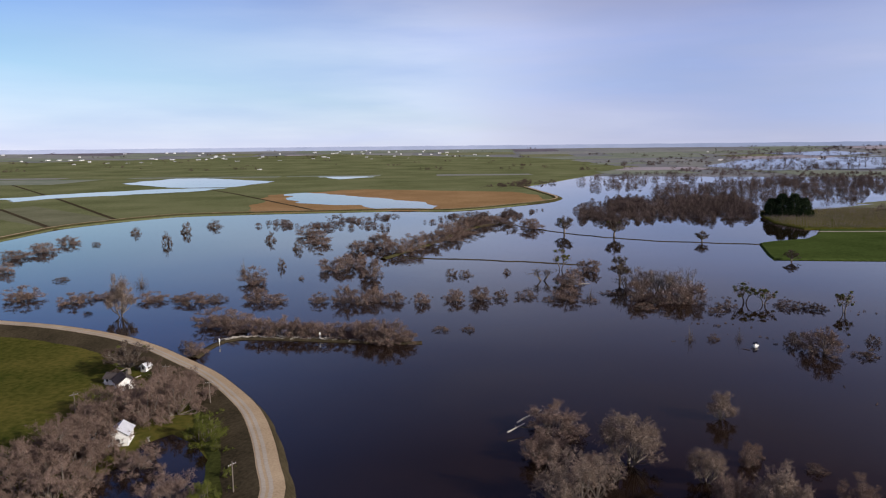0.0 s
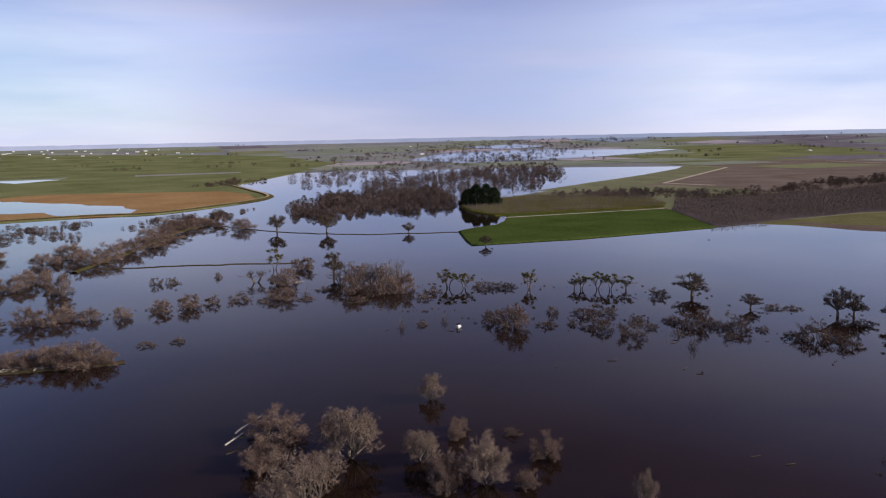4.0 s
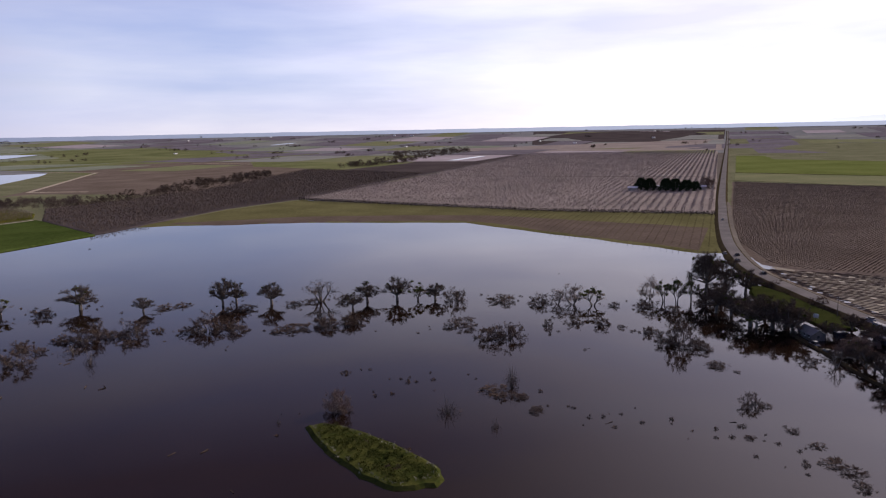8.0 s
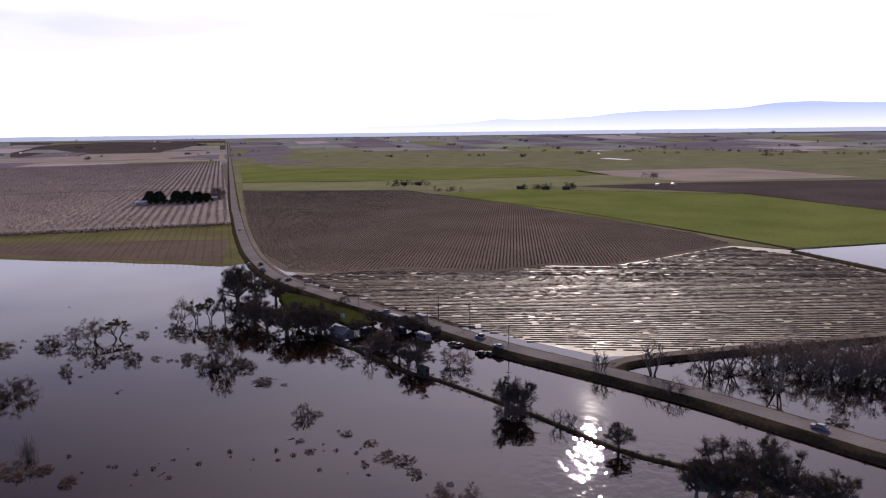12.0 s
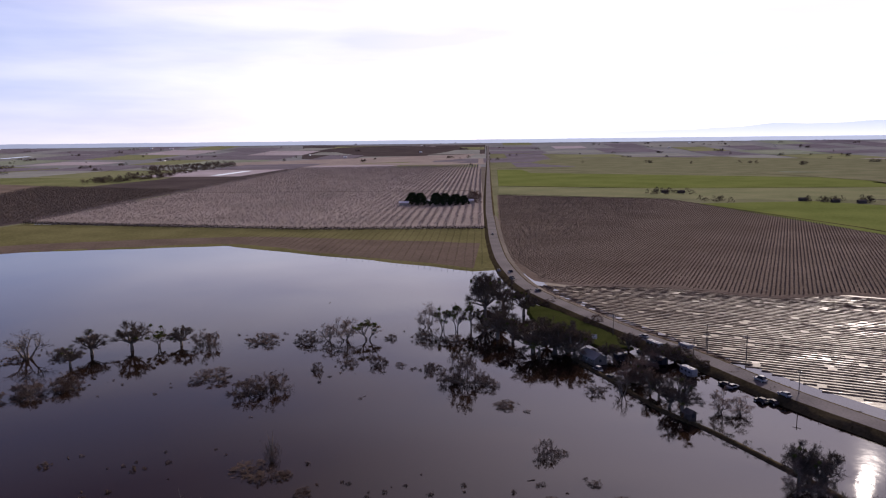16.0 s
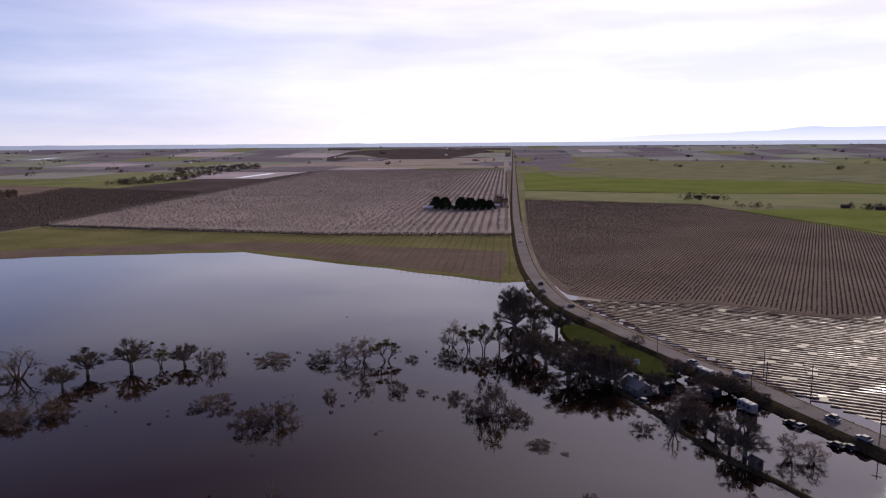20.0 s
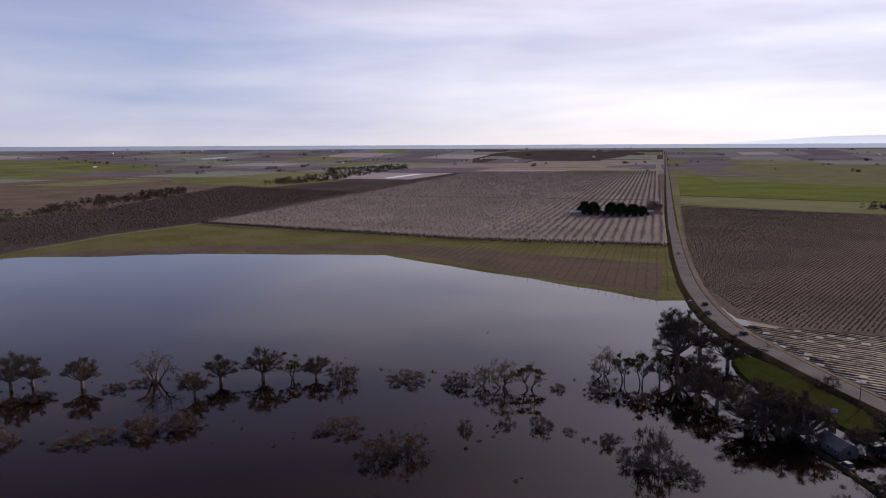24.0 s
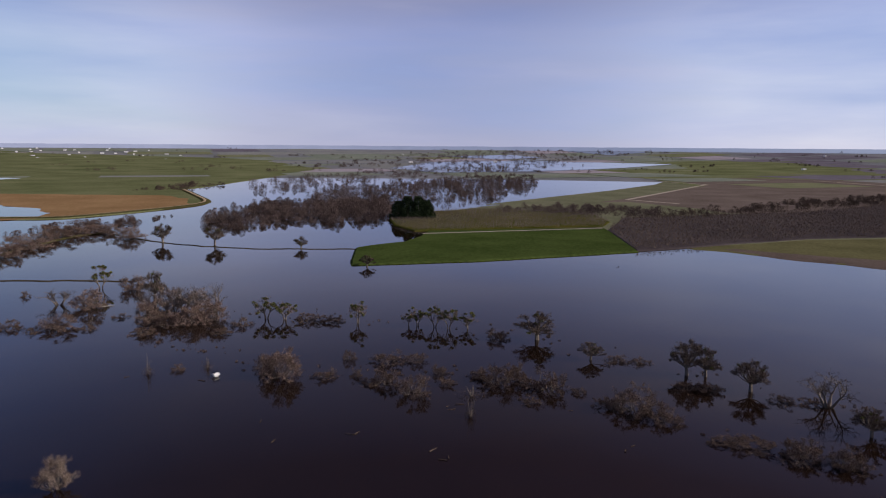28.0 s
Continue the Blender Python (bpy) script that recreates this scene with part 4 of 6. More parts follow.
def leaf(out, a, size):
    verts, faces = out
    k = len(verts)
    u, v = unit(), unit()
    verts += [a + u * size, a - u * size * 0.6 + v * size * 0.7, a - u * size * 0.6 - v * size * 0.7]
    faces.append((k, k + 1, k + 2))


def limb(wood, tips, a, d, length, r, level, spread, droop):
    """Grows a bent limb with its side branches; tips collects places for twigs."""
    p, q = a, d
    for s in range(3):
        b = p + q * length / 3
        prism(wood, p, b, r * (1 - s * 0.22), r * (0.78 - s * 0.22), 5 if level == 0 else 4 if level == 1 else 3)
        q = (q + unit() * 0.28 + Vector((0, 0, droop))).normalized()
        p = b
        if level < 3:
            for _ in range(2 if level else 1 + (s > 0) * 2):
                e = (q * (1 - spread) + unit() * spread * 1.3 + Vector((0, 0, 0.12))).normalized()
                limb(wood, tips, b, e, length * RND.uniform(0.5, 0.75), r * 0.5 * (1 - s * 0.15), level + 1, spread, droop)
        if level >= 2:
            tips.append((b, q))


def fit_size(outs, height, width):
    """Scales the pieces of one plant to a height and a width."""
    pts = [v for o in outs for v in o[0]]
    top = max(p.z for p in pts)
    far = sorted(math.hypot(p.x, p.y) for p in pts)[int(len(pts) * 0.93)]
    for o in outs:
        o[0][:] = [Vector((p.x * width / 2 / far, p.y * width / 2 / far, p.z * height / top)) for p in o[0]]


PROTO = {}


def keep(kind, name, wood, crown, extra, wood_mat, crown_mat, extra_mat, label, category="tree", extra_name="mistletoe", extra_label=""):
    ob = new(name)
    if wood[0]:
        soup("trunk", wood[0], wood[1], wood_mat, ob)
    if crown and crown[0]:
        soup("crown", crown[0], crown[1], crown_mat, ob)
    for piece in extra or []:
        if piece[0]:
            soup(extra_name, piece[0], piece[1], extra_mat, ob, extra_label)
    tagged(ob, label, category)
    PROTO.setdefault(kind, []).append(ob)


def clump_of(p, r, n, size):
    out = ([], [])
    for _ in range(n):
        leaf(out, p + unit() * r * RND.uniform(0.1, 0.85), size)
    return out


def lobed(trunk_h, r, n, top, wide, lobe_r, boughs, twigs, length, width, stems=1, low=0.35, squash=0.8):
    """A crown of separate lumps of fine twigs, each on a limb of its own, with gaps between them."""
    wood, crown, ends = ([], []), ([], []), []
    forks = []
    for k in range(stems):
        t = 2 * math.pi * (k + RND.uniform(-0.3, 0.3)) / stems
        off = 0.12 if stems == 1 else 0.5
        foot = Vector((math.cos(t), math.sin(t), 0)) * (0.0 if stems == 1 else 0.25)
        knee = foot + Vector((math.cos(t) * off * 0.6, math.sin(t) * off * 0.6, trunk_h * 0.55))
        fork = knee + Vector((math.cos(t) * off, math.sin(t) * off, trunk_h * 0.45)) + unit() * 0.15
        rr = r * (1.0 if stems == 1 else RND.uniform(0.55, 0.8))
        prism(wood, foot - Vector((0, 0, 1)), knee, rr * 1.15, rr * 0.85, 6)
        prism(wood, knee, fork, rr * 0.85, rr * 0.7, 6)
        forks.append((knee, fork, rr))
    for i in range(n):
        t, d = i * 2.4 + RND.uniform(-0.35, 0.35), math.sqrt((i + 0.5) / n) * RND.uniform(0.85, 1.1)
        z = trunk_h + (top - trunk_h) * math.sqrt(max(0.06, 1 - d * d * 0.85)) * RND.uniform(low, 1.05)
        c = Vector((math.cos(t) * d * wide, math.sin(t) * d * wide, z))
        knee, fork, rr = min(forks, key=lambda f: (f[1].xy - c.xy).length + RND.uniform(0, 1.0))
        start = knee.lerp(fork, RND.uniform(0.55, 1.0))
        mid = start.lerp(c, 0.5) + Vector((math.cos(t), math.sin(t), 0)) * RND.uniform(0, 0.6) + unit() * 0.3
        prism(wood, start, mid, rr * 0.45, rr * 0.27, 5)
        prism(wood, mid, c, rr * 0.27, rr * 0.12, 4)
        size = lobe_r * RND.uniform(0.7, 1.3)
        for _ in range(boughs):
            u = unit()
            u.z = u.z * squash + 0.15
            e = c + u * size * RND.uniform(0.75, 1.05)
            s = mid.lerp(c, RND.uniform(0.5, 1.0))
            prism(wood, s, e, rr * 0.11, rr * 0.035, 3)
            ends.append((e, (e - s).normalized()))
            for _ in range(twigs):
                p = s.lerp(e, RND.uniform(0.35, 1.05)) + unit() * 0.42 * RND.random() * size / 1.2
                twig(crown, p, (u * 0.5 + unit()).normalized(), length * RND.uniform(0.5, 1.4), width)
    return wood, crown, ends


def lump(p, r):
    """A dense ball of evergreen mistletoe leaves."""
    out = ([], [])
    for _ in range(90):
        u = unit()
        u.z *= 0.85
        leaf(out, p + u * r * RND.uniform(0.05, 0.9), 0.24)
    return out


# wide valley oaks, bare, with a few mistletoe balls
for i in range(6):
    wood, crown, tips = lobed(RND.uniform(2.3, 2.9), 0.46, 24, 8.6, 3.8, 1.15, 9, 40, 0.55, 0.05, low=0.3)
    balls = [lump(RND.choice(tips)[0], RND.uniform(0.3, 0.5)) for _ in range(5)]
    fit_size([wood, crown, *balls], 9.0, 9.6)
    keep("oak", "oak_tree", wood, crown, balls, BARK, TWIG_DARK, MISTLETOE, "bare dark oak with mistletoe standing in flood water", extra_label="dark green mistletoe ball")
# cottonwoods hung with mistletoe
for i in range(5):
    wood, crown, tips = lobed(RND.uniform(2.2, 2.8), 0.34, 15, 8.8, 3.4, 1.1, 6, 15, 0.6, 0.055, stems=RND.choice((1, 2)), low=0.25)
    balls = [lump(RND.choice(tips)[0], RND.uniform(0.55, 0.95)) for _ in range(20)]
    fit_size([wood, crown, *balls], 9.3, 9.6)
    keep("mist", "cottonwood_tree", wood, crown, balls, BARK, TWIG, MISTLETOE, "bare tree full of green mistletoe balls in the flood", extra_label="green mistletoe ball")
# open leafless trees on several leaning stems
for i in range(4):
    wood, crown, tips = ([], []), ([], []), []
    stems = RND.choice((3, 4, 4))
    for k in range(stems):
        t = 2 * math.pi * (k + RND.uniform(-0.25, 0.25)) / stems
        d = Vector((math.cos(t) * 0.42, math.sin(t) * 0.42, RND.uniform(0.8, 1.1))).normalized()
        foot = Vector((math.cos(t) * 0.25, math.sin(t) * 0.25, -1.0))
        prism(wood, foot, foot + d * 3.0, 0.48, 0.34, 6)
        limb(wood, tips, foot + d * 3.0, d, 5.2 * RND.uniform(0.8, 1.1), 0.34, 1, 0.5, 0.05)
    for _ in range(2000):
        p, q = RND.choice(tips)
        twig(crown, p + unit() * 0.3 * RND.random(), (q * 0.8 + unit() * 0.8).normalized(), 0.7 * RND.uniform(0.5, 1.3), 0.05)
    fit_size([wood, crown], 10, 10)
    keep("bare", "bare_tree", wood, crown, None, BARK, TWIG_DARK, None, "open leafless tree standing in flood water")
# tall slim grey grove trees
for i in range(4):
    wood, crown, tips = lobed(1.2, 0.24, 20, 9.0, 2.4, 0.95, 7, 20, 0.7, 0.05, stems=RND.choice((2, 3, 3)), low=0.05, squash=1.3)
    fit_size([wood, crown], 10, 10)
    keep("tall", "grove_tree", wood, crown, None, BARK, TWIG_GREY, None, "slim grey leafless tree of a flooded grove")


def brush(kind, name, mat, label, n, lobes_n, top, wide, lobe_r, boughs, twigs, wid, category="shrub", length=0.5, stems=4, trunk_h=0.6, r=0.24, low=0.1):
    for _ in range(n):
        wood, crown, tips = lobed(trunk_h, r, lobes_n, top, wide, lobe_r, boughs, twigs, length, wid, stems, low)
        fit_size([wood, crown], 10, 10)
        keep(kind, name, wood, crown, None, BARK, mat, None, label, category)


brush("willow", "willow_thicket", TWIG, "round leafless brown willow thicket in the flood", 6, 34, 6.4, 4.0, 1.25, 8, 34, 0.062, low=0.0, trunk_h=0.3)
brush("round", "round_tree", TWIG_GREY, "round grey leafless tree rising from flood water", 3, 34, 7.4, 3.7, 1.25, 8, 36, 0.058, "tree", low=0.42, trunk_h=0.7, stems=3, r=0.3)
brush("bush", "drowned_bush", BRUSH, "brown drowned bush with only its top above water", 7, 24, 4.6, 4.0, 1.15, 6, 28, 0.075, low=-0.1, trunk_h=0.1, stems=5, r=0.26)
brush("green", "green_willow", WILLOW_GREEN, "yellow green willow in first leaf by a ditch", 2, 30, 7.0, 3.6, 1.3, 8, 40, 0.075, "tree", low=0.0, trunk_h=0.4)

# evergreens
for i in range(2):
    wood, crown = ([], []), ([], [])
    prism(wood, Vector((0, 0, -1)), Vector((0, 0, 7)), 0.5, 0.15, 6)
    for k in range(130):
        z = 1.2 + 8.4 * (k / 130) ** 1.15
        t, wide = k * 2.4, 3.9 * (1 - z / 10.6) ** 0.62 * RND.uniform(0.55, 1.1)
        p = Vector((math.cos(t) * wide, math.sin(t) * wide, z))
        o = clump_of(p, 0.95, 40, 0.32)
        base = len(crown[0])
        crown[0].extend(o[0])
        crown[1].extend(tuple(j + base for j in f) for f in o[1])
    fit_size([wood, crown], 10, 10)
    keep("pine", "evergreen_tree", wood, crown, None, BARK, EVERGREEN, None, "dense dark evergreen tree")
# broken snags on debris
for i in range(2):
    wood, crown = ([], []), ([], [])
    for _ in range(4):
        d = (unit() * 0.5 + Vector((0, 0, 1))).normalized()
        prism(wood, Vector((0, 0, -1)), d * RND.uniform(5, 10), 0.28, 0.05, 4)
    for _ in range(260):
        p = Vector((RND.gauss(0, 2.6), RND.gauss(0, 2.6), abs(RND.gauss(0, 1.6))))
        twig(crown, p, (unit() + Vector((0, 0, 0.4))).normalized(), RND.uniform(1, 2.4), 0.16)
    fit_size([wood, crown], 10, 10)
    keep("snag", "dead_snag", wood, crown, None, BARK, TWIG_DARK, None, "broken dead snag caught in floating brush", "snag")
USED = set()


def plant(rows, group):
    """Sets trees of (kind, x, y, height, width)."""
    for kind, x, y, h, w in rows:
        proto = RND.choice(PROTO[kind])
        turn, z = RND.uniform(0, 360), -0.15 if kind in ("oak", "mist", "bare", "tall", "pine") else -0.3
        m = Matrix.Translation((x, y, z)) @ pose(0, 0, 0, 0, 0, turn) @ Matrix.Diagonal((w / 10, w / 10, h / 10, 1))
        if proto.name in USED:
            ob = copy_thing(proto, m)
            ob.matrix_basis = m
        else:
            ob = proto
            ob.matrix_basis = m
            USED.add(proto.name)
        ob["group"] = group


plant([("mist", 76, 462, 15.8, 12.0), ("bare", 59, 424, 9.3, 14.2), ("willow", 73, 412, 11.1, 16.2), ("snag", 77, 373, 6.7, 5.6),
    ("willow", 64, 372, 7.1, 15.4), ("bush", 75, 365, 2.5, 9.9), ("bush", 89, 384, 2.4, 8.5), ("oak", 104, 420, 18.0, 12.9),
    ("willow", 93, 455, 9.0, 14.6), ("bare", 101, 393, 13.2, 12.1), ("willow", 102, 371, 12.2, 15.5), ("tall", 110, 392, 14.7, 14.4),
    ("bare", 117, 386, 14.9, 15.9), ("tall", 123, 382, 14.0, 13.7), ("willow", 117, 361, 10.5, 16.4), ("bare", 131, 381, 15.4, 13.2),
    ("willow", 127, 364, 10.7, 14.6), ("tall", 113, 388, 13.2, 12.1), ("bare", 122, 388, 12.5, 13.8), ("bush", 107, 360, 4.7, 10.1)], "trees along the drowned fence")
plant([("snag", 101, 289, 7.7, 4.4), ("bush", 44, 379, 4.3, 11.4), ("bush", 55, 369, 2.8, 10.7), ("bush", 99, 348, 3.5, 12.1),
    ("bush", 130, 339, 3.5, 9.7)], "drowned bushes")
plant([("mist", 152, 358, 12.5, 11.9), ("mist", 160, 354, 10.5, 11.3), ("bush", 168, 349, 4.3, 11.5), ("bush", 175, 345, 4.3, 10.4),
    ("bush", 181, 342, 4.0, 8.9), ("mist", 190, 336, 12.2, 10.0), ("mist", 210, 323, 7.9, 7.7), ("mist", 214, 322, 9.5, 8.7),
    ("mist", 220, 316, 11.5, 8.6), ("mist", 225, 312, 11.4, 9.1), ("mist", 233, 309, 8.8, 9.6), ("bush", 238, 289, 5.4, 10.5),
    ("oak", 253, 282, 13.5, 17.9), ("oak", 258, 249, 8.5, 9.5), ("bush", 266, 244, 2.9, 10.7), ("bush", 273, 239, 2.4, 9.4)], "trees along the drowned fence")
plant([("oak", 280, 221, 15.8, 11.5), ("oak", 285, 217, 12.6, 10.3), ("bush", 268, 208, 4.4, 9.5), ("bush", 275, 204, 4.4, 9.4),
    ("oak", 288, 199, 12.9, 13.2), ("bush", 290, 187, 3.0, 9.8), ("bare", 300, 179, 11.4, 15.2), ("bush", 297, 182, 2.3, 9.0),
    ("oak", 291, 157, 9.2, 10.3), ("bush", 140, 350, 4.2, 10.2)], "trees along the drowned fence")
plant([("bush", 303, 168, 3.9, 8.2), ("oak", 306, 157, 12.0, 12.4), ("oak", 312, 144, 13.7, 14.4), ("mist", 316, 135, 9.2, 10.5),
    ("oak", 319, 127, 10.0, 10.3)], "trees along the drowned fence")
plant([("willow", 144, 269, 10.8, 14.2), ("bush", 141, 283, 6.1, 8.3), ("bush", 159, 264, 3.3, 9.9), ("bush", 172, 282, 4.3, 5.6),
    ("bush", 169, 261, 3.8, 4.4), ("bush", 185, 273, 5.3, 13.6), ("bush", 195, 271, 3.8, 9.4), ("bush", 176, 250, 5.9, 10.4),
    ("bush", 171, 252, 2.2, 7.7), ("bush", 198, 254, 4.0, 6.5), ("bush", 196, 242, 3.1, 6.6), ("bush", 182, 236, 8.0, 11.5),
    ("bush", 212, 236, 8.0, 14.4), ("bush", 210, 245, 3.6, 10.0), ("bush", 220, 237, 8.7, 6.7), ("bush", 225, 224, 8.6, 12.8),
    ("bush", 221, 231, 4.1, 8.5)], "drowned bushes")
plant([("snag", 199, 228, 4.3, 9.2), ("snag", 191, 211, 6.9, 4.1), ("bush", 214, 216, 2.7, 7.6), ("bush", 233, 218, 2.8, 5.6),
    ("bush", 242, 198, 8.7, 16.4), ("bush", 244, 187, 5.4, 11.1), ("bush", 236, 204, 4.0, 9.2), ("bush", 245, 169, 1.3, 3.7),
    ("bush", 254, 164, 2.8, 14.2), ("bush", 262, 155, 6.4, 10.5), ("bush", 267, 145, 6.2, 9.5), ("bush", 111, 290, 3.0, 5.7),
    ("snag", 121, 289, 5.8, 3.7), ("bush", 249, 168, 2.0, 9.3)], "drowned bushes")
plant([("round", 46, 173, 15.3, 15.7), ("willow", 31, 195, 9.1, 15.9), ("willow", 25, 176, 7.9, 10.9), ("tall", 25, 153, 14.7, 10.1),
    ("tall", 28, 151, 15.8, 10.0), ("tall", 33, 154, 12.9, 7.6), ("tall", 39, 163, 8.5, 7.0), ("round", 62, 163, 9.6, 9.1),
    ("willow", 76, 172, 5.7, 4.8), ("willow", 63, 153, 6.2, 7.1), ("willow", 68, 152, 4.9, 7.6)], "trees drowned close to the levee")
plant([("willow", 79, 177, 4.7, 4.9), ("round", 72, 145, 13.5, 11.5), ("willow", 92, 152, 8.3, 8.7), ("willow", 62, 147, 10.7, 7.6),
    ("willow", 80, 140, 5.0, 5.5), ("round", 100, 122, 8.5, 5.4), ("bush", 91, 168, 2.3, 5.5), ("willow", 35, 166, 7.0, 8.9),
    ("willow", 27, 179, 7.9, 9.2)], "trees drowned close to the levee")
plant([("willow", 179, 103, 7.5, 7.9), ("snag", 221, 62, 6.3, 4.8), ("bush", 209, 64, 2.0, 10.6), ("snag", 188, 72, 5.6, 7.5),
    ("snag", 182, 56, 3.9, 2.8), ("bush", 210, 117, 1.4, 3.8), ("bush", 207, 55, 1.1, 5.9), ("bush", 199, 48, 1.4, 4.0),
    ("bush", 193, 25, 0.7, 2.2), ("bush", 197, -9, 0.9, 3.3), ("snag", 166, 115, 2.6, 1.6), ("bush", 216, 111, 0.8, 1.9),
    ("bush", 210, 94, 0.7, 1.5), ("bush", 262, 44, 0.6, 2.1)], "floating brush")
plant([("bush", 168, 100, 1.7, 4.7), ("bush", 161, 86, 1.7, 4.5), ("bush", 150, 72, 1.7, 4.9), ("bush", 149, 63, 1.2, 4.0),
    ("bush", 161, 73, 1.3, 3.5), ("bush", 319, 117, 8.5, 10.1), ("bush", 325, 96, 3.8, 14.8), ("bush", 325, 77, 6.0, 10.7),
    ("tall", 327, 69, 8.5, 7.4), ("tall", 327, 62, 11.4, 10.0), ("mist", 328, 53, 9.7, 12.1), ("bush", 330, 44, 2.7, 5.8)], "trees along the drowned fence")
plant([("bush", 259, 153, 4.7, 10.6), ("bush", 267, 144, 4.7, 9.9), ("bush", 279, 99, 4.6, 12.0), ("bush", 264, 83, 6.8, 11.9),
    ("bush", 268, 76, 7.8, 11.4), ("bush", 288, 65, 3.9, 4.4), ("bush", 295, 54, 3.1, 5.2), ("bush", 296, 44, 4.2, 7.1),
    ("bush", 294, 36, 1.9, 4.0), ("bush", 277, 12, 11.5, 13.2), ("bush", 279, 18, 5.2, 8.6), ("bush", 273, 4, 3.7, 7.3),
    ("bush", 288, 25, 3.6, 4.7), ("bush", 254, 0, 1.8, 4.8), ("bush", 250, -7, 1.1, 3.0), ("bush", 244, 75, 0.7, 2.1),
    ("bush", 260, 45, 0.9, 1.6), ("bush", 274, 104, 2.3, 3.5)], "drowned bushes")
plant([("tall", 349, 30, 12.2, 10.0), ("mist", 345, 23, 12.0, 8.0), ("mist", 342, 17, 14.7, 9.2), ("mist", 346, 11, 14.3, 7.6),
    ("bush", 330, 31, 3.9, 8.4), ("bush", 326, 18, 4.4, 10.4), ("oak", 363, 5, 25.5, 15.5), ("oak", 382, -4, 17.5, 16.4),
    ("oak", 371, -13, 14.1, 15.4), ("oak", 330, 0, 14.0, 14.7), ("oak", 326, -6, 12.9, 12.4), ("oak", 311, -13, 14.7, 18.3),
    ("oak", 309, -21, 13.8, 18.8), ("oak", 305, -28, 13.1, 15.8), ("mist", 307, -15, 9.0, 11.4), ("bush", 303, -31, 4.7, 9.3),
    ("oak", 315, -27, 10.9, 14.5), ("oak", 326, -19, 12.4, 14.3), ("bush", 307, -23, 2.6, 6.4)], "trees round the flooded camp")
plant([("bush", 392, -27, 4.8, 9.7), ("bush", 354, -43, 5.1, 9.9), ("oak", 316, -50, 8.2, 9.8), ("bush", 299, -41, 3.3, 7.3),
    ("willow", 283, -46, 7.2, 10.9), ("bush", 268, -30, 3.5, 7.0), ("oak", 267, -47, 9.5, 7.6), ("bare", 267, -55, 8.1, 7.9),
    ("oak", 252, -53, 12.3, 12.9), ("oak", 255, -50, 8.3, 7.4), ("tall", 252, -64, 8.4, 6.7), ("tall", 250, -69, 6.5, 7.7),
    ("willow", 295, -53, 6.3, 7.9), ("oak", 302, -64, 6.6, 11.0), ("bush", 301, -79, 3.3, 7.3), ("oak", 304, -60, 6.8, 9.3),
    ("willow", 277, -42, 6.6, 8.3)], "trees round the flooded camp")
plant([("willow", 203, -69, 10.0, 10.5), ("oak", 205, -67, 12.7, 8.8), ("oak", 203, -71, 12.3, 9.8), ("bare", 225, -109, 10.2, 7.8),
    ("bare", 220, -126, 13.9, 10.1), ("bare", 191, -77, 5.2, 5.8), ("oak", 172, -85, 8.8, 7.8), ("oak", 141, -94, 17.2, 16.8),
    ("oak", 140, -102, 16.6, 14.3), ("oak", 135, -104, 15.2, 14.0), ("oak", 141, -89, 14.2, 11.5), ("bush", 134, -112, 8.1, 11.5),
    ("bush", 167, -151, 3.3, 7.1), ("bush", 144, -150, 4.8, 13.0), ("bare", 199, -120, 7.5, 8.9)], "trees beside the road")
plant([("tall", 225, -147, 8.5, 6.9), ("bare", 217, -146, 9.3, 9.0), ("bare", 214, -152, 11.3, 10.6), ("tall", 220, -164, 8.9, 8.1),
    ("tall", 211, -162, 11.3, 9.8), ("bare", 193, -153, 14.8, 11.2), ("tall", 211, -175, 11.0, 9.1), ("tall", 205, -173, 12.2, 8.9),
    ("tall", 209, -183, 10.8, 10.0), ("tall", 203, -183, 13.4, 10.9), ("tall", 197, -182, 14.1, 9.5), ("tall", 203, -193, 12.3, 9.9),
    ("tall", 197, -192, 13.2, 10.8), ("tall", 201, -203, 11.5, 9.9), ("tall", 193, -199, 13.3, 10.7), ("tall", 197, -210, 12.3, 11.0)], "flooded grove behind the road")
plant([("tall", 200, -174, 11.8, 8.8), ("tall", 193, -181, 13.3, 9.4), ("tall", 192, -189, 13.3, 10.5), ("tall", 188, -197, 14.0, 10.5),
    ("tall", 213, -191, 8.9, 9.4), ("tall", 218, -178, 9.0, 9.4), ("tall", 186, -205, 14.4, 11.3), ("tall", 189, -215, 13.9, 11.5),
    ("tall", 181, -211, 15.2, 11.1), ("bush", 231, -141, 2.5, 6.2), ("bush", 197, -155, 4.0, 9.2), ("bush", 214, -150, 3.5, 9.0),
    ("tall", 217, -170, 9.7, 9.3), ("tall", 218, -186, 8.6, 9.5), ("tall", 210, -203, 10.0, 10.2), ("tall", 208, -215, 10.0, 10.3)], "flooded grove behind the road")
plant([("willow", -104, 325, 9.3, 20.8), ("willow", -95, 318, 8.7, 16.3), ("willow", -86, 311, 9.1, 16.4), ("willow", -77, 306, 9.2, 15.2),
    ("willow", -69, 304, 9.2, 14.6), ("willow", -63, 302, 8.5, 13.1), ("willow", -58, 303, 8.1, 13.6), ("willow", -51, 301, 7.6, 12.5),
    ("willow", -45, 300, 7.4, 12.0), ("willow", -39, 300, 7.8, 13.9), ("willow", -33, 297, 8.8, 14.7), ("willow", -28, 294, 9.7, 15.1),
    ("willow", -22, 291, 10.5, 14.9), ("willow", -16, 290, 6.8, 10.2), ("bush", -103, 284, 4.7, 8.2), ("willow", -97, 276, 5.1, 8.9)], "willows on the spit")
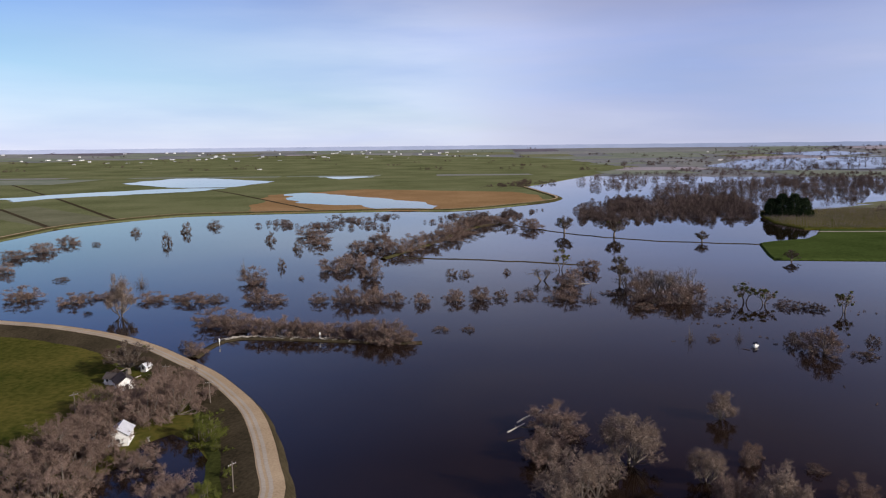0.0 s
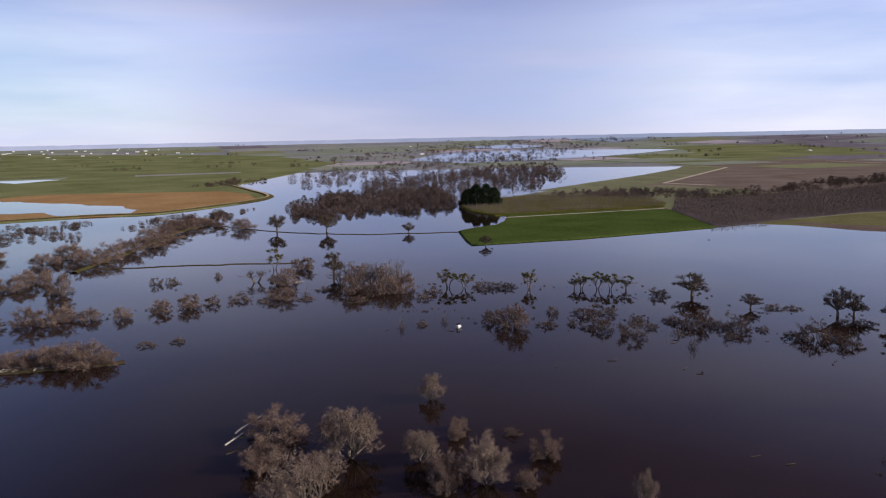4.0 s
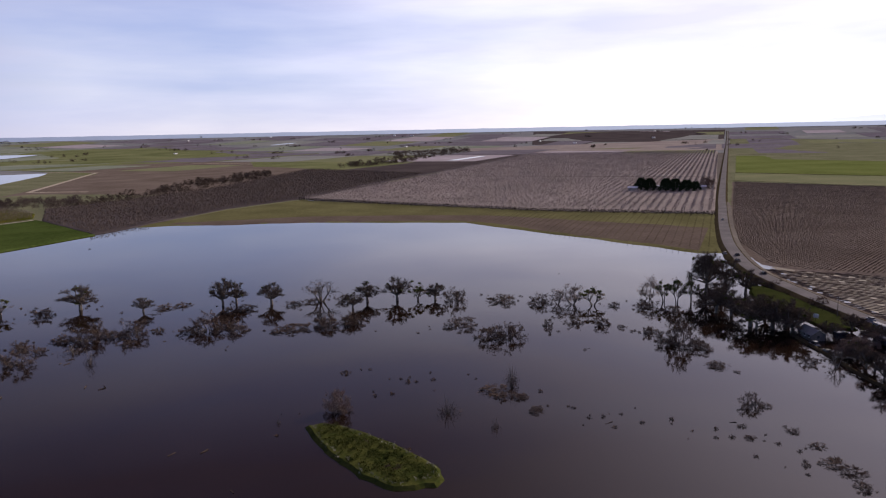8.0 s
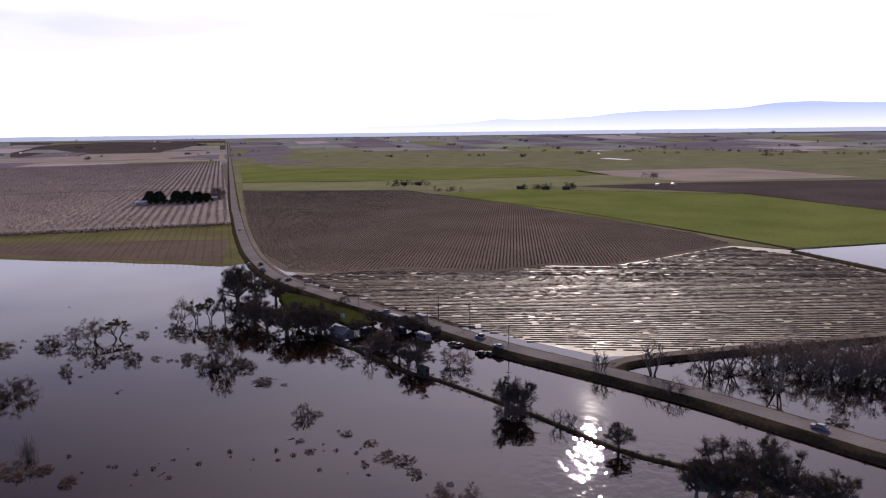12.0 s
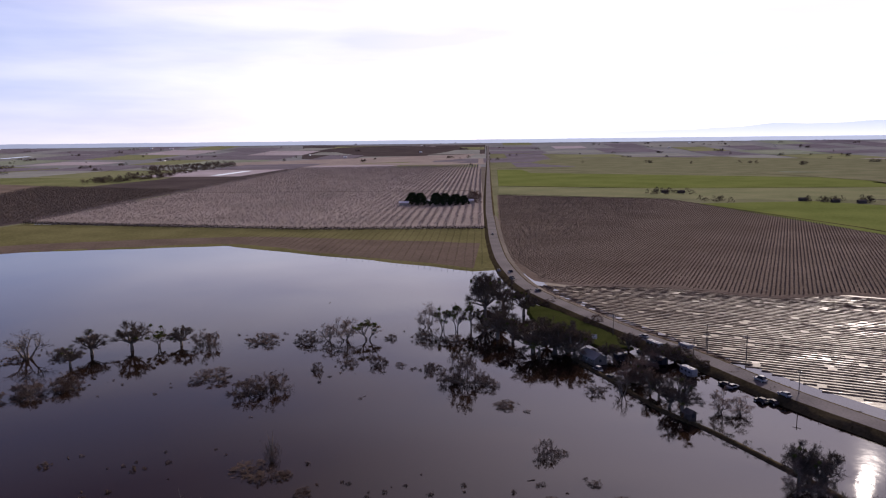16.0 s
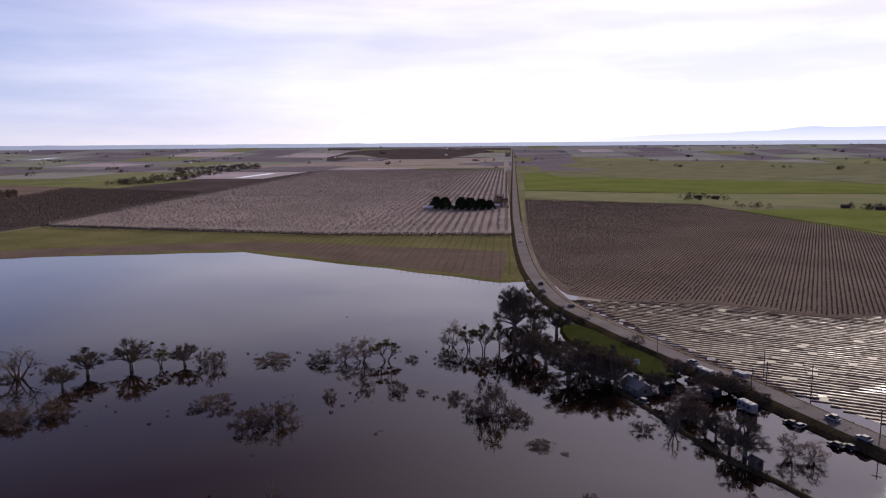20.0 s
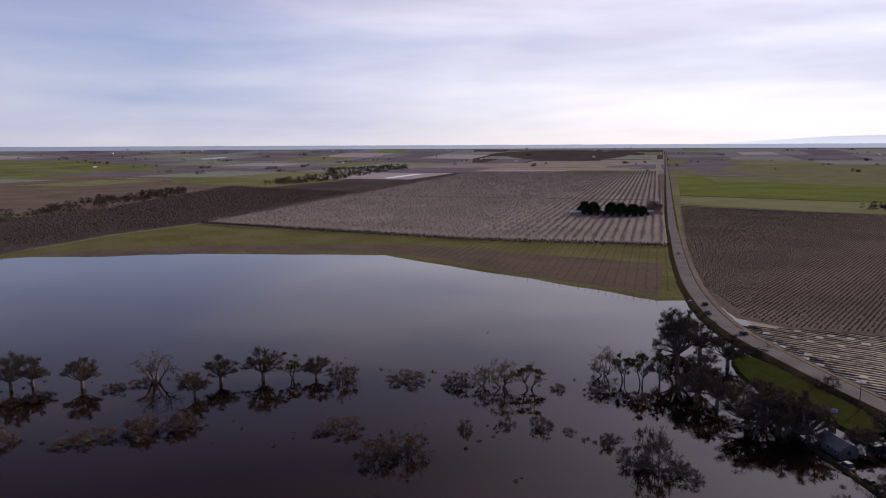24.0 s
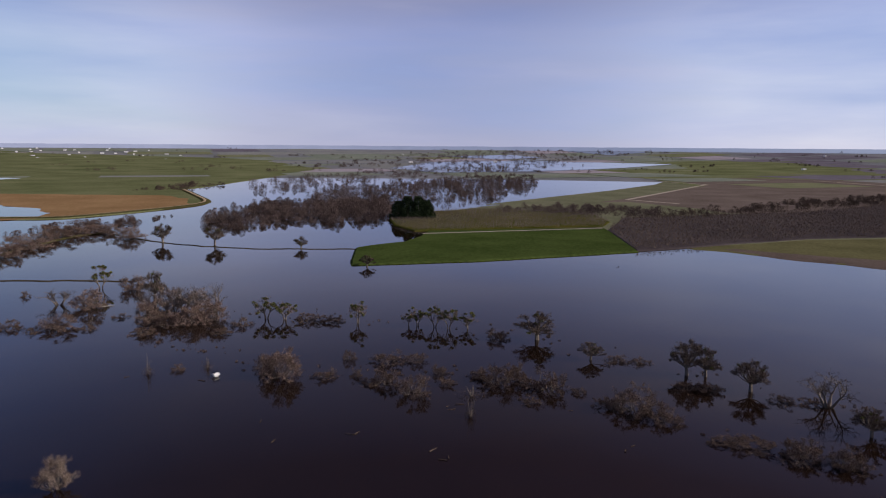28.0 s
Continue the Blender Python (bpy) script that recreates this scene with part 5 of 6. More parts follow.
plant([("willow", -228, 386, 8.7, 19.1), ("willow", -196, 374, 6.6, 14.5), ("bush", -193, 385, 4.6, 11.3), ("round", -156, 343, 22.4, 12.6),
    ("willow", -183, 388, 3.9, 13.9), ("willow", -155, 379, 5.2, 15.7), ("willow", -132, 374, 5.5, 19.5), ("bush", -120, 377, 4.7, 11.1),
    ("willow", -99, 376, 7.6, 13.6), ("willow", -88, 373, 5.1, 11.9), ("willow", -65, 371, 6.2, 9.4), ("willow", -51, 370, 10.3, 12.9),
    ("willow", -42, 367, 7.4, 13.3), ("willow", -36, 373, 9.3, 10.5), ("willow", -26, 370, 5.9, 10.4), ("willow", -11, 365, 6.7, 8.3),
    ("willow", 6, 371, 7.1, 10.9), ("willow", 19, 373, 8.3, 11.0), ("bush", 30, 377, 6.1, 8.6), ("bush", -142, 381, 3.2, 10.2)], "willow belt in the flood")
plant([("willow", -113, 425, 12.0, 15.3), ("snag", -130, 465, 10.4, 8.1), ("snag", -178, 420, 9.5, 8.0), ("bush", -109, 484, 8.3, 5.8),
    ("willow", -72, 470, 9.4, 20.0), ("willow", -61, 481, 11.0, 19.7), ("willow", -45, 444, 13.6, 14.2), ("bush", -115, 568, 8.5, 8.2),
    ("willow", -121, 660, 10.7, 27.0), ("willow", -103, 600, 11.2, 20.7), ("bush", -149, 622, 9.7, 9.8), ("bush", -247, 693, 11.8, 10.1),
    ("bush", -234, 610, 12.5, 8.1), ("bush", -234, 740, 9.0, 15.6), ("willow", -64, 561, 8.2, 20.1), ("willow", -51, 579, 12.8, 20.7),
    ("willow", -35, 544, 11.1, 22.3), ("willow", -23, 561, 14.0, 20.1), ("willow", -10, 593, 11.7, 21.2), ("willow", 4, 671, 10.8, 23.9)], "willow belt in the flood")
plant([("bush", -293, 687, 7.9, 10.8), ("bush", -293, 608, 3.4, 7.2), ("willow", -320, 538, 7.5, 22.8), ("willow", -316, 567, 9.2, 20.2),
    ("willow", -322, 617, 8.2, 17.9), ("willow", -289, 472, 8.0, 10.7), ("bush", -236, 441, 3.4, 10.0), ("bush", -175, 348, 2.2, 5.1),
    ("willow", 20, 702, 8.5, 23.1), ("willow", 38, 736, 7.7, 24.2), ("willow", 67, 733, 11.0, 19.3), ("willow", 85, 696, 12.0, 22.9),
    ("willow", 58, 768, 7.5, 20.2), ("bush", 5, 445, 5.5, 7.7), ("bush", 14, 444, 4.9, 8.8), ("bush", 40, 451, 4.4, 5.4),
    ("bush", -1, 310, 2.2, 8.3), ("bush", 11, 310, 2.7, 7.1), ("bush", -87, 438, 3.0, 4.1)], "willow belt in the flood")
plant([("oak", 111, 657, 18.8, 16.8), ("oak", 150, 630, 18.9, 17.4), ("oak", 212, 588, 11.2, 11.6), ("oak", 237, 487, 9.3, 9.9),
    ("willow", 28, 725, 12.4, 34.4), ("willow", 18, 654, 8.8, 26.3), ("willow", 7, 612, 10.2, 20.2), ("willow", 47, 740, 10.2, 25.4)], "lone trees in the flood")
plant([("pine", 358, 786, 21.5, 18.9), ("pine", 368, 783, 26.6, 21.4), ("pine", 379, 779, 27.3, 20.2), ("pine", 388, 776, 22.8, 17.7)], "evergreens by the slough")
plant([("pine", 947, 93, 17.2, 18.6), ("pine", 940, 82, 17.0, 19.8), ("pine", 935, 62, 17.5, 18.1), ("pine", 936, 51, 16.8, 19.5),
    ("pine", 938, 38, 15.3, 20.8), ("pine", 948, 28, 12.6, 13.9), ("willow", 974, 16, 19.3, 21.4)], "trees round a farmstead")
plant([("bush", 220, -10, 4.6, 6.7), ("bush", 221, -14, 1.6, 3.7), ("bush", 187, -27, 1.8, 6.5), ("bush", 183, -31, 2.1, 6.4),
    ("bush", 176, -32, 1.7, 4.8), ("bush", 204, -20, 1.7, 3.8), ("bush", 196, -25, 1.4, 4.3), ("willow", 152, -34, 9.3, 12.3),
    ("bush", 196, -9, 1.2, 2.7), ("bush", 192, 25, 0.8, 1.9), ("snag", 214, 60, 7.5, 5.0), ("bush", 206, 56, 1.7, 6.2),
    ("bush", 204, 60, 1.9, 4.8), ("bush", 197, 48, 1.8, 4.7), ("bush", 255, -1, 1.9, 8.0), ("bush", 292, 24, 2.0, 6.4),
    ("bush", 184, -21, 1.4, 2.9), ("bush", 207, -18, 0.9, 1.9)], "floating brush")
plant([("oak", 301, -55, 7.6, 10.3), ("oak", 299, -60, 7.6, 10.9), ("oak", 299, -66, 6.1, 10.1), ("oak", 303, -42, 6.9, 8.5),
    ("oak", 277, -46, 7.4, 9.3), ("oak", 264, -49, 7.8, 6.8), ("oak", 291, -70, 4.8, 7.0), ("bush", 292, -73, 2.8, 6.3),
    ("bush", 283, -79, 2.9, 6.7), ("bush", 275, -81, 2.9, 7.1), ("bush", 268, -85, 2.9, 6.3), ("bare", 265, -38, 7.1, 6.3),
    ("oak", 303, -39, 7.8, 7.4), ("bush", 299, -48, 3.3, 7.3)], "trees round the flooded camp")
plant([("oak", 130, -112, 11.1, 11.3), ("oak", 144, -88, 10.1, 9.1), ("bush", 139, -95, 4.3, 15.3), ("bush", 134, -104, 3.8, 15.1),
    ("bare", 191, -81, 4.0, 4.9)], "trees beside the road")
plant([("oak", 396, 5, 19.0, 15.5), ("oak", 347, -2, 15.3, 13.3), ("oak", 312, -26, 13.8, 16.8)], "trees round the flooded camp")
# yard trees inside the levee
YARD = [("oak", -113, 251, 14.3, 17.0), ("willow", -106, 211, 10.0, 12.7), ("willow", -96, 205, 12.9, 16.7), ("willow", -88, 206, 14.3, 16.8),
    ("willow", -82, 211, 14.5, 14.4), ("willow", -100, 226, 7.1, 12.1), ("willow", -86, 233, 9.3, 10.6), ("willow", -103, 183, 11.2, 15.0),
    ("willow", -101, 168, 11.7, 15.2), ("willow", -93, 172, 12.7, 15.6), ("willow", -92, 182, 11.2, 11.4), ("willow", -99, 158, 9.2, 11.8),
    ("willow", -89, 156, 10.9, 14.2)] + [("willow", -78, 173, 7.7, 11.4), ("willow", -63, 154, 10.1, 12.8), ("green", -66, 190, 9.4, 10.3), ("green", -54, 152, 8.0, 7.0),
    ("bush", -126, 268, 6.2, 9.5), ("bush", -106, 256, 5.8, 7.0), ("willow", -101, 194, 7.6, 9.5), ("willow", -90, 223, 10.5, 12.7),
    ("willow", -90, 188, 7.9, 9.2), ("willow", -96, 240, 8.1, 9.7), ("willow", -110, 174, 8.5, 8.6), ("green", -67, 209, 2.9, 4.1),
    ("green", -62, 196, 2.7, 3.5), ("green", -57, 182, 2.6, 3.3), ("green", -53, 171, 2.5, 3.1), ("green", -50, 160, 2.3, 2.9),
    ("willow", -78, 222, 8.0, 11.0), ("willow", -104, 200, 9.0, 11.5), ("willow", -87, 165, 8.0, 10.0), ("willow", -94, 214, 9.0, 11.0), ("green", -61, 183, 4.1, 3.0), ("green", -53, 167, 3.8, 2.5)]
plant([("round", 81, 203, 9.5, 8.0)], "trees drowned close to the levee")
plant(YARD, "trees in the farmyard")
# sizes that no tree took
for made in PROTO.values():
    for ob in made:
        if ob.name not in USED:
            for child in list(ob.children):
                bpy.data.objects.remove(child)
            bpy.data.objects.remove(ob)


# ---- woods, orchards and vines: joined, as nobody could count them ----
def tufts(name, places, mat, label, category, tris, reach=0.9, fat=0.16):
    """Clumps of thin twigs at (x, y, z, height, width), joined."""
    rng = np.random.default_rng(len(places) + tris)
    p = np.repeat(np.array(places), tris, axis=0)
    n = len(p)
    a = rng.uniform(0, 2 * math.pi, n)
    up = rng.uniform(0, 1, n)
    rad = np.sqrt(rng.uniform(0, 1, n)) * np.sqrt(np.maximum(0.08, 1 - up ** 2.2)) * p[:, 4] / 2
    c = np.stack([p[:, 0] + np.cos(a) * rad, p[:, 1] + np.sin(a) * rad, p[:, 2] + up * p[:, 3] * 0.85], 1)
    size = (p[:, 4] * fat)[:, None]
    d1 = rng.normal(0, 1, (n, 3))
    d2 = rng.normal(0, 1, (n, 3))
    d1[:, 2] = abs(d1[:, 2]) + 0.6
    d1 /= np.linalg.norm(d1, axis=1)[:, None]
    d2 /= np.linalg.norm(d2, axis=1)[:, None]
    v = np.stack([c + d2 * size * 0.28, c - d2 * size * 0.28, c + d1 * size * reach * 2.7], 1).reshape(-1, 3)
    me = bpy.data.meshes.new(name)
    me.vertices.add(len(v))
    me.vertices.foreach_set("co", v.ravel())
    me.loops.add(len(v))
    me.loops.foreach_set("vertex_index", np.arange(len(v)))
    me.polygons.add(n)
    me.polygons.foreach_set("loop_start", np.arange(0, len(v), 3))
    me.update(calc_edges=True)
    me.materials.append(mat)
    return tagged(new(name, me), label, category, kind="stuff")


def fill(poly, n, h, w, z=0.0, gaps=0.0):
    xs, ys = [p[0] for p in poly], [p[1] for p in poly]
    out, tries = [], 0
    while len(out) < n * 3 and tries < n * 30:
        tries += 1
        x, y = RND.uniform(min(xs), max(xs)), RND.uniform(min(ys), max(ys))
        if inside((x, y), poly) and noise.noise((x / 60, y / 60, 4)) > gaps - 0.5:
            s = RND.uniform(0.35, 1.45)
            for _ in range(3):
                u, v, q = x + RND.gauss(0, w * 0.35 * s), y + RND.gauss(0, w * 0.35 * s), RND.uniform(0.35, 0.85)
                out.append((u, v, z + far_height(u, v), h * s * q * 1.15, w * s * q))
    return out


def rows(poly, along, gap, pitch, h, w, z, miss=0.04):
    """Plants in straight rows; along: the way of a row."""
    ax, ay = along
    n = math.hypot(ax, ay)
    ax, ay = ax / n, ay / n
    us = [p[0] * ax + p[1] * ay for p in poly]
    vs = [-p[0] * ay + p[1] * ax for p in poly]
    out = []
    v = math.ceil(min(vs) / gap) * gap
    while v < max(vs):
        u = min(us)
        while u < max(us):
            x, y = u * ax - v * ay, u * ay + v * ax
            if RND.random() > miss and inside((x, y), poly):
                s = RND.uniform(0.75, 1.15)
                out.append((x + RND.uniform(-.2, .2), y + RND.uniform(-.2, .2), z + far_height(x, y), h * s, w * s))
            u += pitch
        v += gap
    return out


def ridges(name, poly, along, gap, step, h, w, z, mat, label, miss=0.07):
    """Low broken hedgerows of vines, joined."""
    ax, ay = along
    k = math.hypot(ax, ay)
    ax, ay = ax / k, ay / k
    us = [p[0] * ax + p[1] * ay for p in poly]
    vs = [-p[0] * ay + p[1] * ax for p in poly]
    verts, faces = [], []
    v = math.ceil(min(vs) / gap) * gap
    while v < max(vs):
        u, last, grown_by, short = min(us), None, RND.uniform(0.8, 1.2), RND.gauss(0, 2)
        while u < max(us):
            x, y = u * ax - v * ay, u * ay + v * ax
            if RND.random() > miss and inside((x + ax * short, y + ay * short), poly):
                hh, ww, off = h * grown_by * RND.uniform(0.7, 1.2), w * RND.uniform(0.75, 1.2), RND.uniform(-0.14, 0.14)
                i = len(verts)
                for s, q in ((-0.5, 0.0), (-0.2, 1.0), (0.25, 0.85), (0.5, 0.0)):
                    verts.append((x - ay * (s * ww + off), y + ax * (s * ww + off), z - 0.05 + hh * q))
                if last is not None:
                    faces += [(last + a, last + a + 1, i + a + 1, i + a) for a in range(3)]
                last = i
            else:
                last = None
            u += step * RND.uniform(0.8, 1.2)
        v += gap
    return tagged(soup(name, verts, faces, mat), label, "vineyard", kind="stuff")


wood_1 = [(174, 938), (258, 1051), (444, 1089), (355, 807), (293, 745), (240, 774), (183, 728), (151, 780)]
tufts("woods", fill(wood_1, 420, 9, 11), WOODS, "leafless brown riverside woods standing in the flood", "woods", 240, fat=0.075)
wood_2 = [(286, 896), (420, 900), (540, 950), (640, 1100), (763, 1230), (960, 1560), (1100, 1850), (880, 1780), (560, 1480), (400, 1379), (330, 1120)]
tufts("woods", fill(wood_2, 760, 9, 12, gaps=0.22), WOODS, "broken brown woods between sloughs", "woods", 110, fat=0.075)
wood_3 = [(283, 1603), (367, 1771), (706, 2203), (1460, 2909), (1952, 3064), (1626, 2525), (1111, 2080), (452, 1448), (268, 1234)]
tufts("woods", fill(wood_3, 420, 9, 13, gaps=0.45), WOODS, "scattered brown trees among far sloughs", "woods", 106, fat=0.075)
wood_4 = [(534, 2626), (906, 3315), (1691, 4029), (2816, 3824), (2903, 3404), (1558, 2883), (966, 2664)]
tufts("woods", fill(wood_4, 400, 11, 18, gaps=0.45), WOODS, "far brown woods along the flooded river", "woods", 106, fat=0.075)
wood_5 = [(491, 840), (614, 884), (704, 783), (663, 689), (586, 734)]
tufts("woods", fill(wood_5, 130, 8, 10, 0.4), WOODS, "line of brown bushes behind orchard", "woods", 160, fat=0.075)
wood_6 = [(607, 714), (728, 680), (909, 730), (1166, 783), (1292, 881), (1039, 848), (803, 750)]
tufts("woods", fill(wood_6, 160, 8, 11, 0.5, gaps=0.2), TWIG_DARK, "dark line of trees beside farm buildings", "woods", 160, fat=0.075)
wood_7 = [(1392, 770), (1687, 738), (2511, 852), (2788, 970), (2349, 1071), (1889, 879), (1555, 859)]
tufts("woods", fill(wood_7, 330, 10, 13, 0.5), TWIG_DARK, "far dark line of trees between fields", "woods", 132, fat=0.075)
wood_8 = [(55, 1368), (183, 1602), (242, 1540), (159, 1386)]
tufts("woods", fill(wood_8, 60, 6, 10, 0.6), TWIG_DARK, "dark brush behind a levee bend", "woods", 160, fat=0.075)
wood_9 = [(-207, 749), (-147, 839), (11, 850), (124, 897), (71, 778), (-45, 684), (-125, 715)]
tufts("brush", fill(wood_9, 130, 4, 8, gaps=0.35), WOODS, "drowned brown brush off the levee", "brush", 160, fat=0.075)
tufts("orchard_trees", rows(orch_a, (0.75, -0.66), 9.5, 2.6, 3.4, 2.8, 0.9), ORCHARD, "rows of dormant grey orchard trees", "orchard", 28)
tufts("orchard_trees", rows(orch_b, (1, 0.1), 5.5, 5.5, 4.0, 5.2, 0.9), VINE, "dense dark dormant orchard", "orchard", 12)
orch_near = [p for p in rows(orch_c, (1, 0.0), 8.0, 6.0, 4.0, 4.6, 0.8)]
tufts("orchard_trees", orch_near, ORCHARD_PINK, "long rows of dormant orchard trees on pale ground", "orchard", 12, fat=0.2)
def stumps(name, places, mat, label):
    """Pruned vines: small tapered heads, joined."""
    verts, faces = [], []
    for x, y, z, h, w in places:
        i, a = len(verts), RND.uniform(0.9, 1.5)
        for k in range(4):
            verts.append((x + math.cos(a + k * 1.571) * w / 2, y + math.sin(a + k * 1.571) * w / 2, z + h * 0.25))
        verts.append((x + RND.uniform(-.15, .15), y + RND.uniform(-.15, .15), z + h))
        faces += [(i, i + 1, i + 4), (i + 1, i + 2, i + 4), (i + 2, i + 3, i + 4), (i + 3, i, i + 4), (i + 3, i + 2, i + 1, i)]
    return tagged(soup(name, verts, faces, mat), label, "vineyard", kind="stuff")


stumps("vines", rows(vine_dry, (0.38, 0.92), 3.3, 2.2, 0.85, 1.2, 0.5), VINE, "rows of dormant brown grape vines")
vine_rows = [(436, -328), (394, -344), (312, -343), (243, -342), (232, -326), (233, -253), (238, -182), (242, -146), (247, -125), (273, -101), (303, -82), (345, -58), (388, -40), (439, -22), (438, -95), (409, -140), (413, -179), (399, -210)]
vine_wet = [(445, -335), (405, -354), (322, -354), (251, -353), (228, -321), (230, -249), (235, -179), (239, -137), (243, -120), (273, -101), (308, -83), (356, -61), (404, -42), (448, -28), (441, -96), (412, -141), (419, -181), (404, -213)]
ridges("vines", vine_rows, (0.38, 0.92), 3.0, 1.5, 0.36, 1.15, 0.02, VINE, "rows of grape vines standing in flood water", 0.015)
slab("water", vine_wet, 0.02, WET_ROWS, "silver flood water rippling between vineyard rows", "water", bank=0.1, drop=0.1)
strip_rows = [(688, 330), (687, 160), (690, 5), (506, 2), (499, 11), (531, 65), (570, 135), (625, 215)]
tufts("vines", rows(strip_rows, (1, 0), 6.0, 2.6, 0.9, 1.5, 0.5), STRIP_ROWS, "weedy green rows running into the flood", "crop", 8)
tufts("hedge", [(p.x, p.y, 0.6, 3.6, 5.0) for p in finer([(747, 468), (687, 160), (690, 4)], 3, False)], HEDGE, "dark hedge along the orchard edge", "hedge", 40)


# ---- buildings, vehicles, poles, driftwood ----
def gabled(name, x, y, z, turn, length, width, wall_h, roof_h, wall_mat, roof_mat, label, windows=3, chimney=False):
    """A gabled building; length runs along its ridge."""
    ob = new(name)
    a, c = length / 2, width / 2
    bm = bmesh.new()
    base = [(-a, -c), (a, -c), (a, c), (-a, c)]
    lo = [bm.verts.new((*p, -0.3)) for p in base]
    hi = [bm.verts.new((*p, wall_h)) for p in base]
    r = [bm.verts.new((-a, 0, wall_h + roof_h)), bm.verts.new((a, 0, wall_h + roof_h))]
    for i in range(4):
        bm.faces.new((lo[i], lo[(i + 1) % 4], hi[(i + 1) % 4], hi[i]))
    bm.faces.new((hi[3], hi[0], r[0]))
    bm.faces.new((hi[1], hi[2], r[1]))
    part("wall", bm, wall_mat, ob)
    bm = bmesh.new()
    e = 0.45
    for s in (-1, 1):
        k = roof_h / c
        p = [(-a - e, 0, wall_h + roof_h + 0.06), (a + e, 0, wall_h + roof_h + 0.06), (a + e, s * (c + e), wall_h - k * e + 0.06), (-a - e, s * (c + e), wall_h - k * e + 0.06)]
        up = [bm.verts.new((q[0], q[1], q[2] + 0.14)) for q in p]
        dn = [bm.verts.new(q) for q in p]
        bm.faces.new(up if s > 0 else up[::-1])
        bm.faces.new(dn[::-1] if s > 0 else dn)
        for i in range(4):
            bm.faces.new((dn[i], dn[(i + 1) % 4], up[(i + 1) % 4], up[i]))
    part("roof", bm, roof_mat, ob)
    for s in (-1, 1):
        for i in range(windows):
            u = -a + length * (i + 0.5) / windows
            bm = bmesh.new()
            box(bm, u - 0.55, s * c - 0.04, 1.0, u + 0.55, s * c + 0.04, 2.1)
            win = part("window", bm, WHITE, ob)
            bm = bmesh.new()
            box(bm, u - 0.45, s * c - 0.05, 1.1, u + 0.45, s * c + 0.05, 2.0)
            part("pane", bm, GLASS_DARK, win)
    for s in (-1, 1):
        bm = bmesh.new()
        box(bm, s * a - 0.05, -0.5, 0.0 if s > 0 else 1.0, s * a + 0.05, 0.5, 2.05)
        part("door" if s > 0 else "window", bm, GLASS_DARK, ob)
    if chimney:
        bm = bmesh.new()
        box(bm, -0.4, 0.5, wall_h, 0.3, 1.2, wall_h + roof_h + 1.0)
        part("chimney", bm, ROOF_DARK, ob)
    ob.matrix_basis = pose(x, y, z, 0, 0, turn)
    return tagged(ob, label, "house" if windows else "shed")


PAINTS = {k: material(k + "_car_paint", [v, tuple(min(1, u * 1.25) for u in v)], 0.3, 3.0, 0.7, spec=0.2) for k, v in
          {"white": (0.28, 0.28, 0.28), "dark": (0.02, 0.021, 0.025), "silver": (0.20, 0.205, 0.22), "blue": (0.03, 0.06, 0.14)}.items()}


def wheel(ob, x, y, r):
    bm = bmesh.new()
    bmesh.ops.create_cone(bm, cap_ends=True, segments=14, radius1=r, radius2=r, depth=0.22, matrix=pose(x, y, r, 90))
    w = part("wheel", bm, TYRE, ob)
    bm = bmesh.new()
    bmesh.ops.create_cone(bm, cap_ends=True, segments=10, radius1=r * 0.58, radius2=r * 0.5, depth=0.26, matrix=pose(x, y, r, 90))
    part("rim", bm, METAL_ROOF, w)


def car(x, y, z, turn, paint, label, tall=1.45, name="car"):
    ob = new(name)
    bm = bmesh.new()
    box(bm, -2.25, -0.9, 0.35, 2.25, 0.9, 0.92, 0.14)
    part("body", bm, PAINTS[paint], ob)
    bm = bmesh.new()
    lo = [bm.verts.new(p) for p in ((-1.7, -0.82, 0.9), (1.15, -0.82, 0.9), (1.15, 0.82, 0.9), (-1.7, 0.82, 0.9))]
    hi = [bm.verts.new(p) for p in ((-1.25, -0.66, tall - 0.06), (0.35, -0.66, tall - 0.06), (0.35, 0.66, tall - 0.06), (-1.25, 0.66, tall - 0.06))]
    for i in range(4):
        bm.faces.new((lo[i], lo[(i + 1) % 4], hi[(i + 1) % 4], hi[i]))
    bm.faces.new(hi)
    part("window", bm, GLASS_DARK, ob)
    bm = bmesh.new()
    box(bm, -1.32, -0.7, tall - 0.06, 0.42, 0.7, tall, 0.02)
    part("roof", bm, PAINTS[paint], ob)
    for s in (-1, 1):
        for u in (-1.4, 1.4):
            wheel(ob, u, s * 0.85, 0.34)
        bm = bmesh.new()
        box(bm, 2.2, s * 0.65 - 0.18, 0.62, 2.28, s * 0.65 + 0.18, 0.78)
        part("headlight", bm, METAL_ROOF, ob)
    ob.matrix_basis = pose(x, y, z, 0, 0, turn)
    return tagged(ob, label, "car")


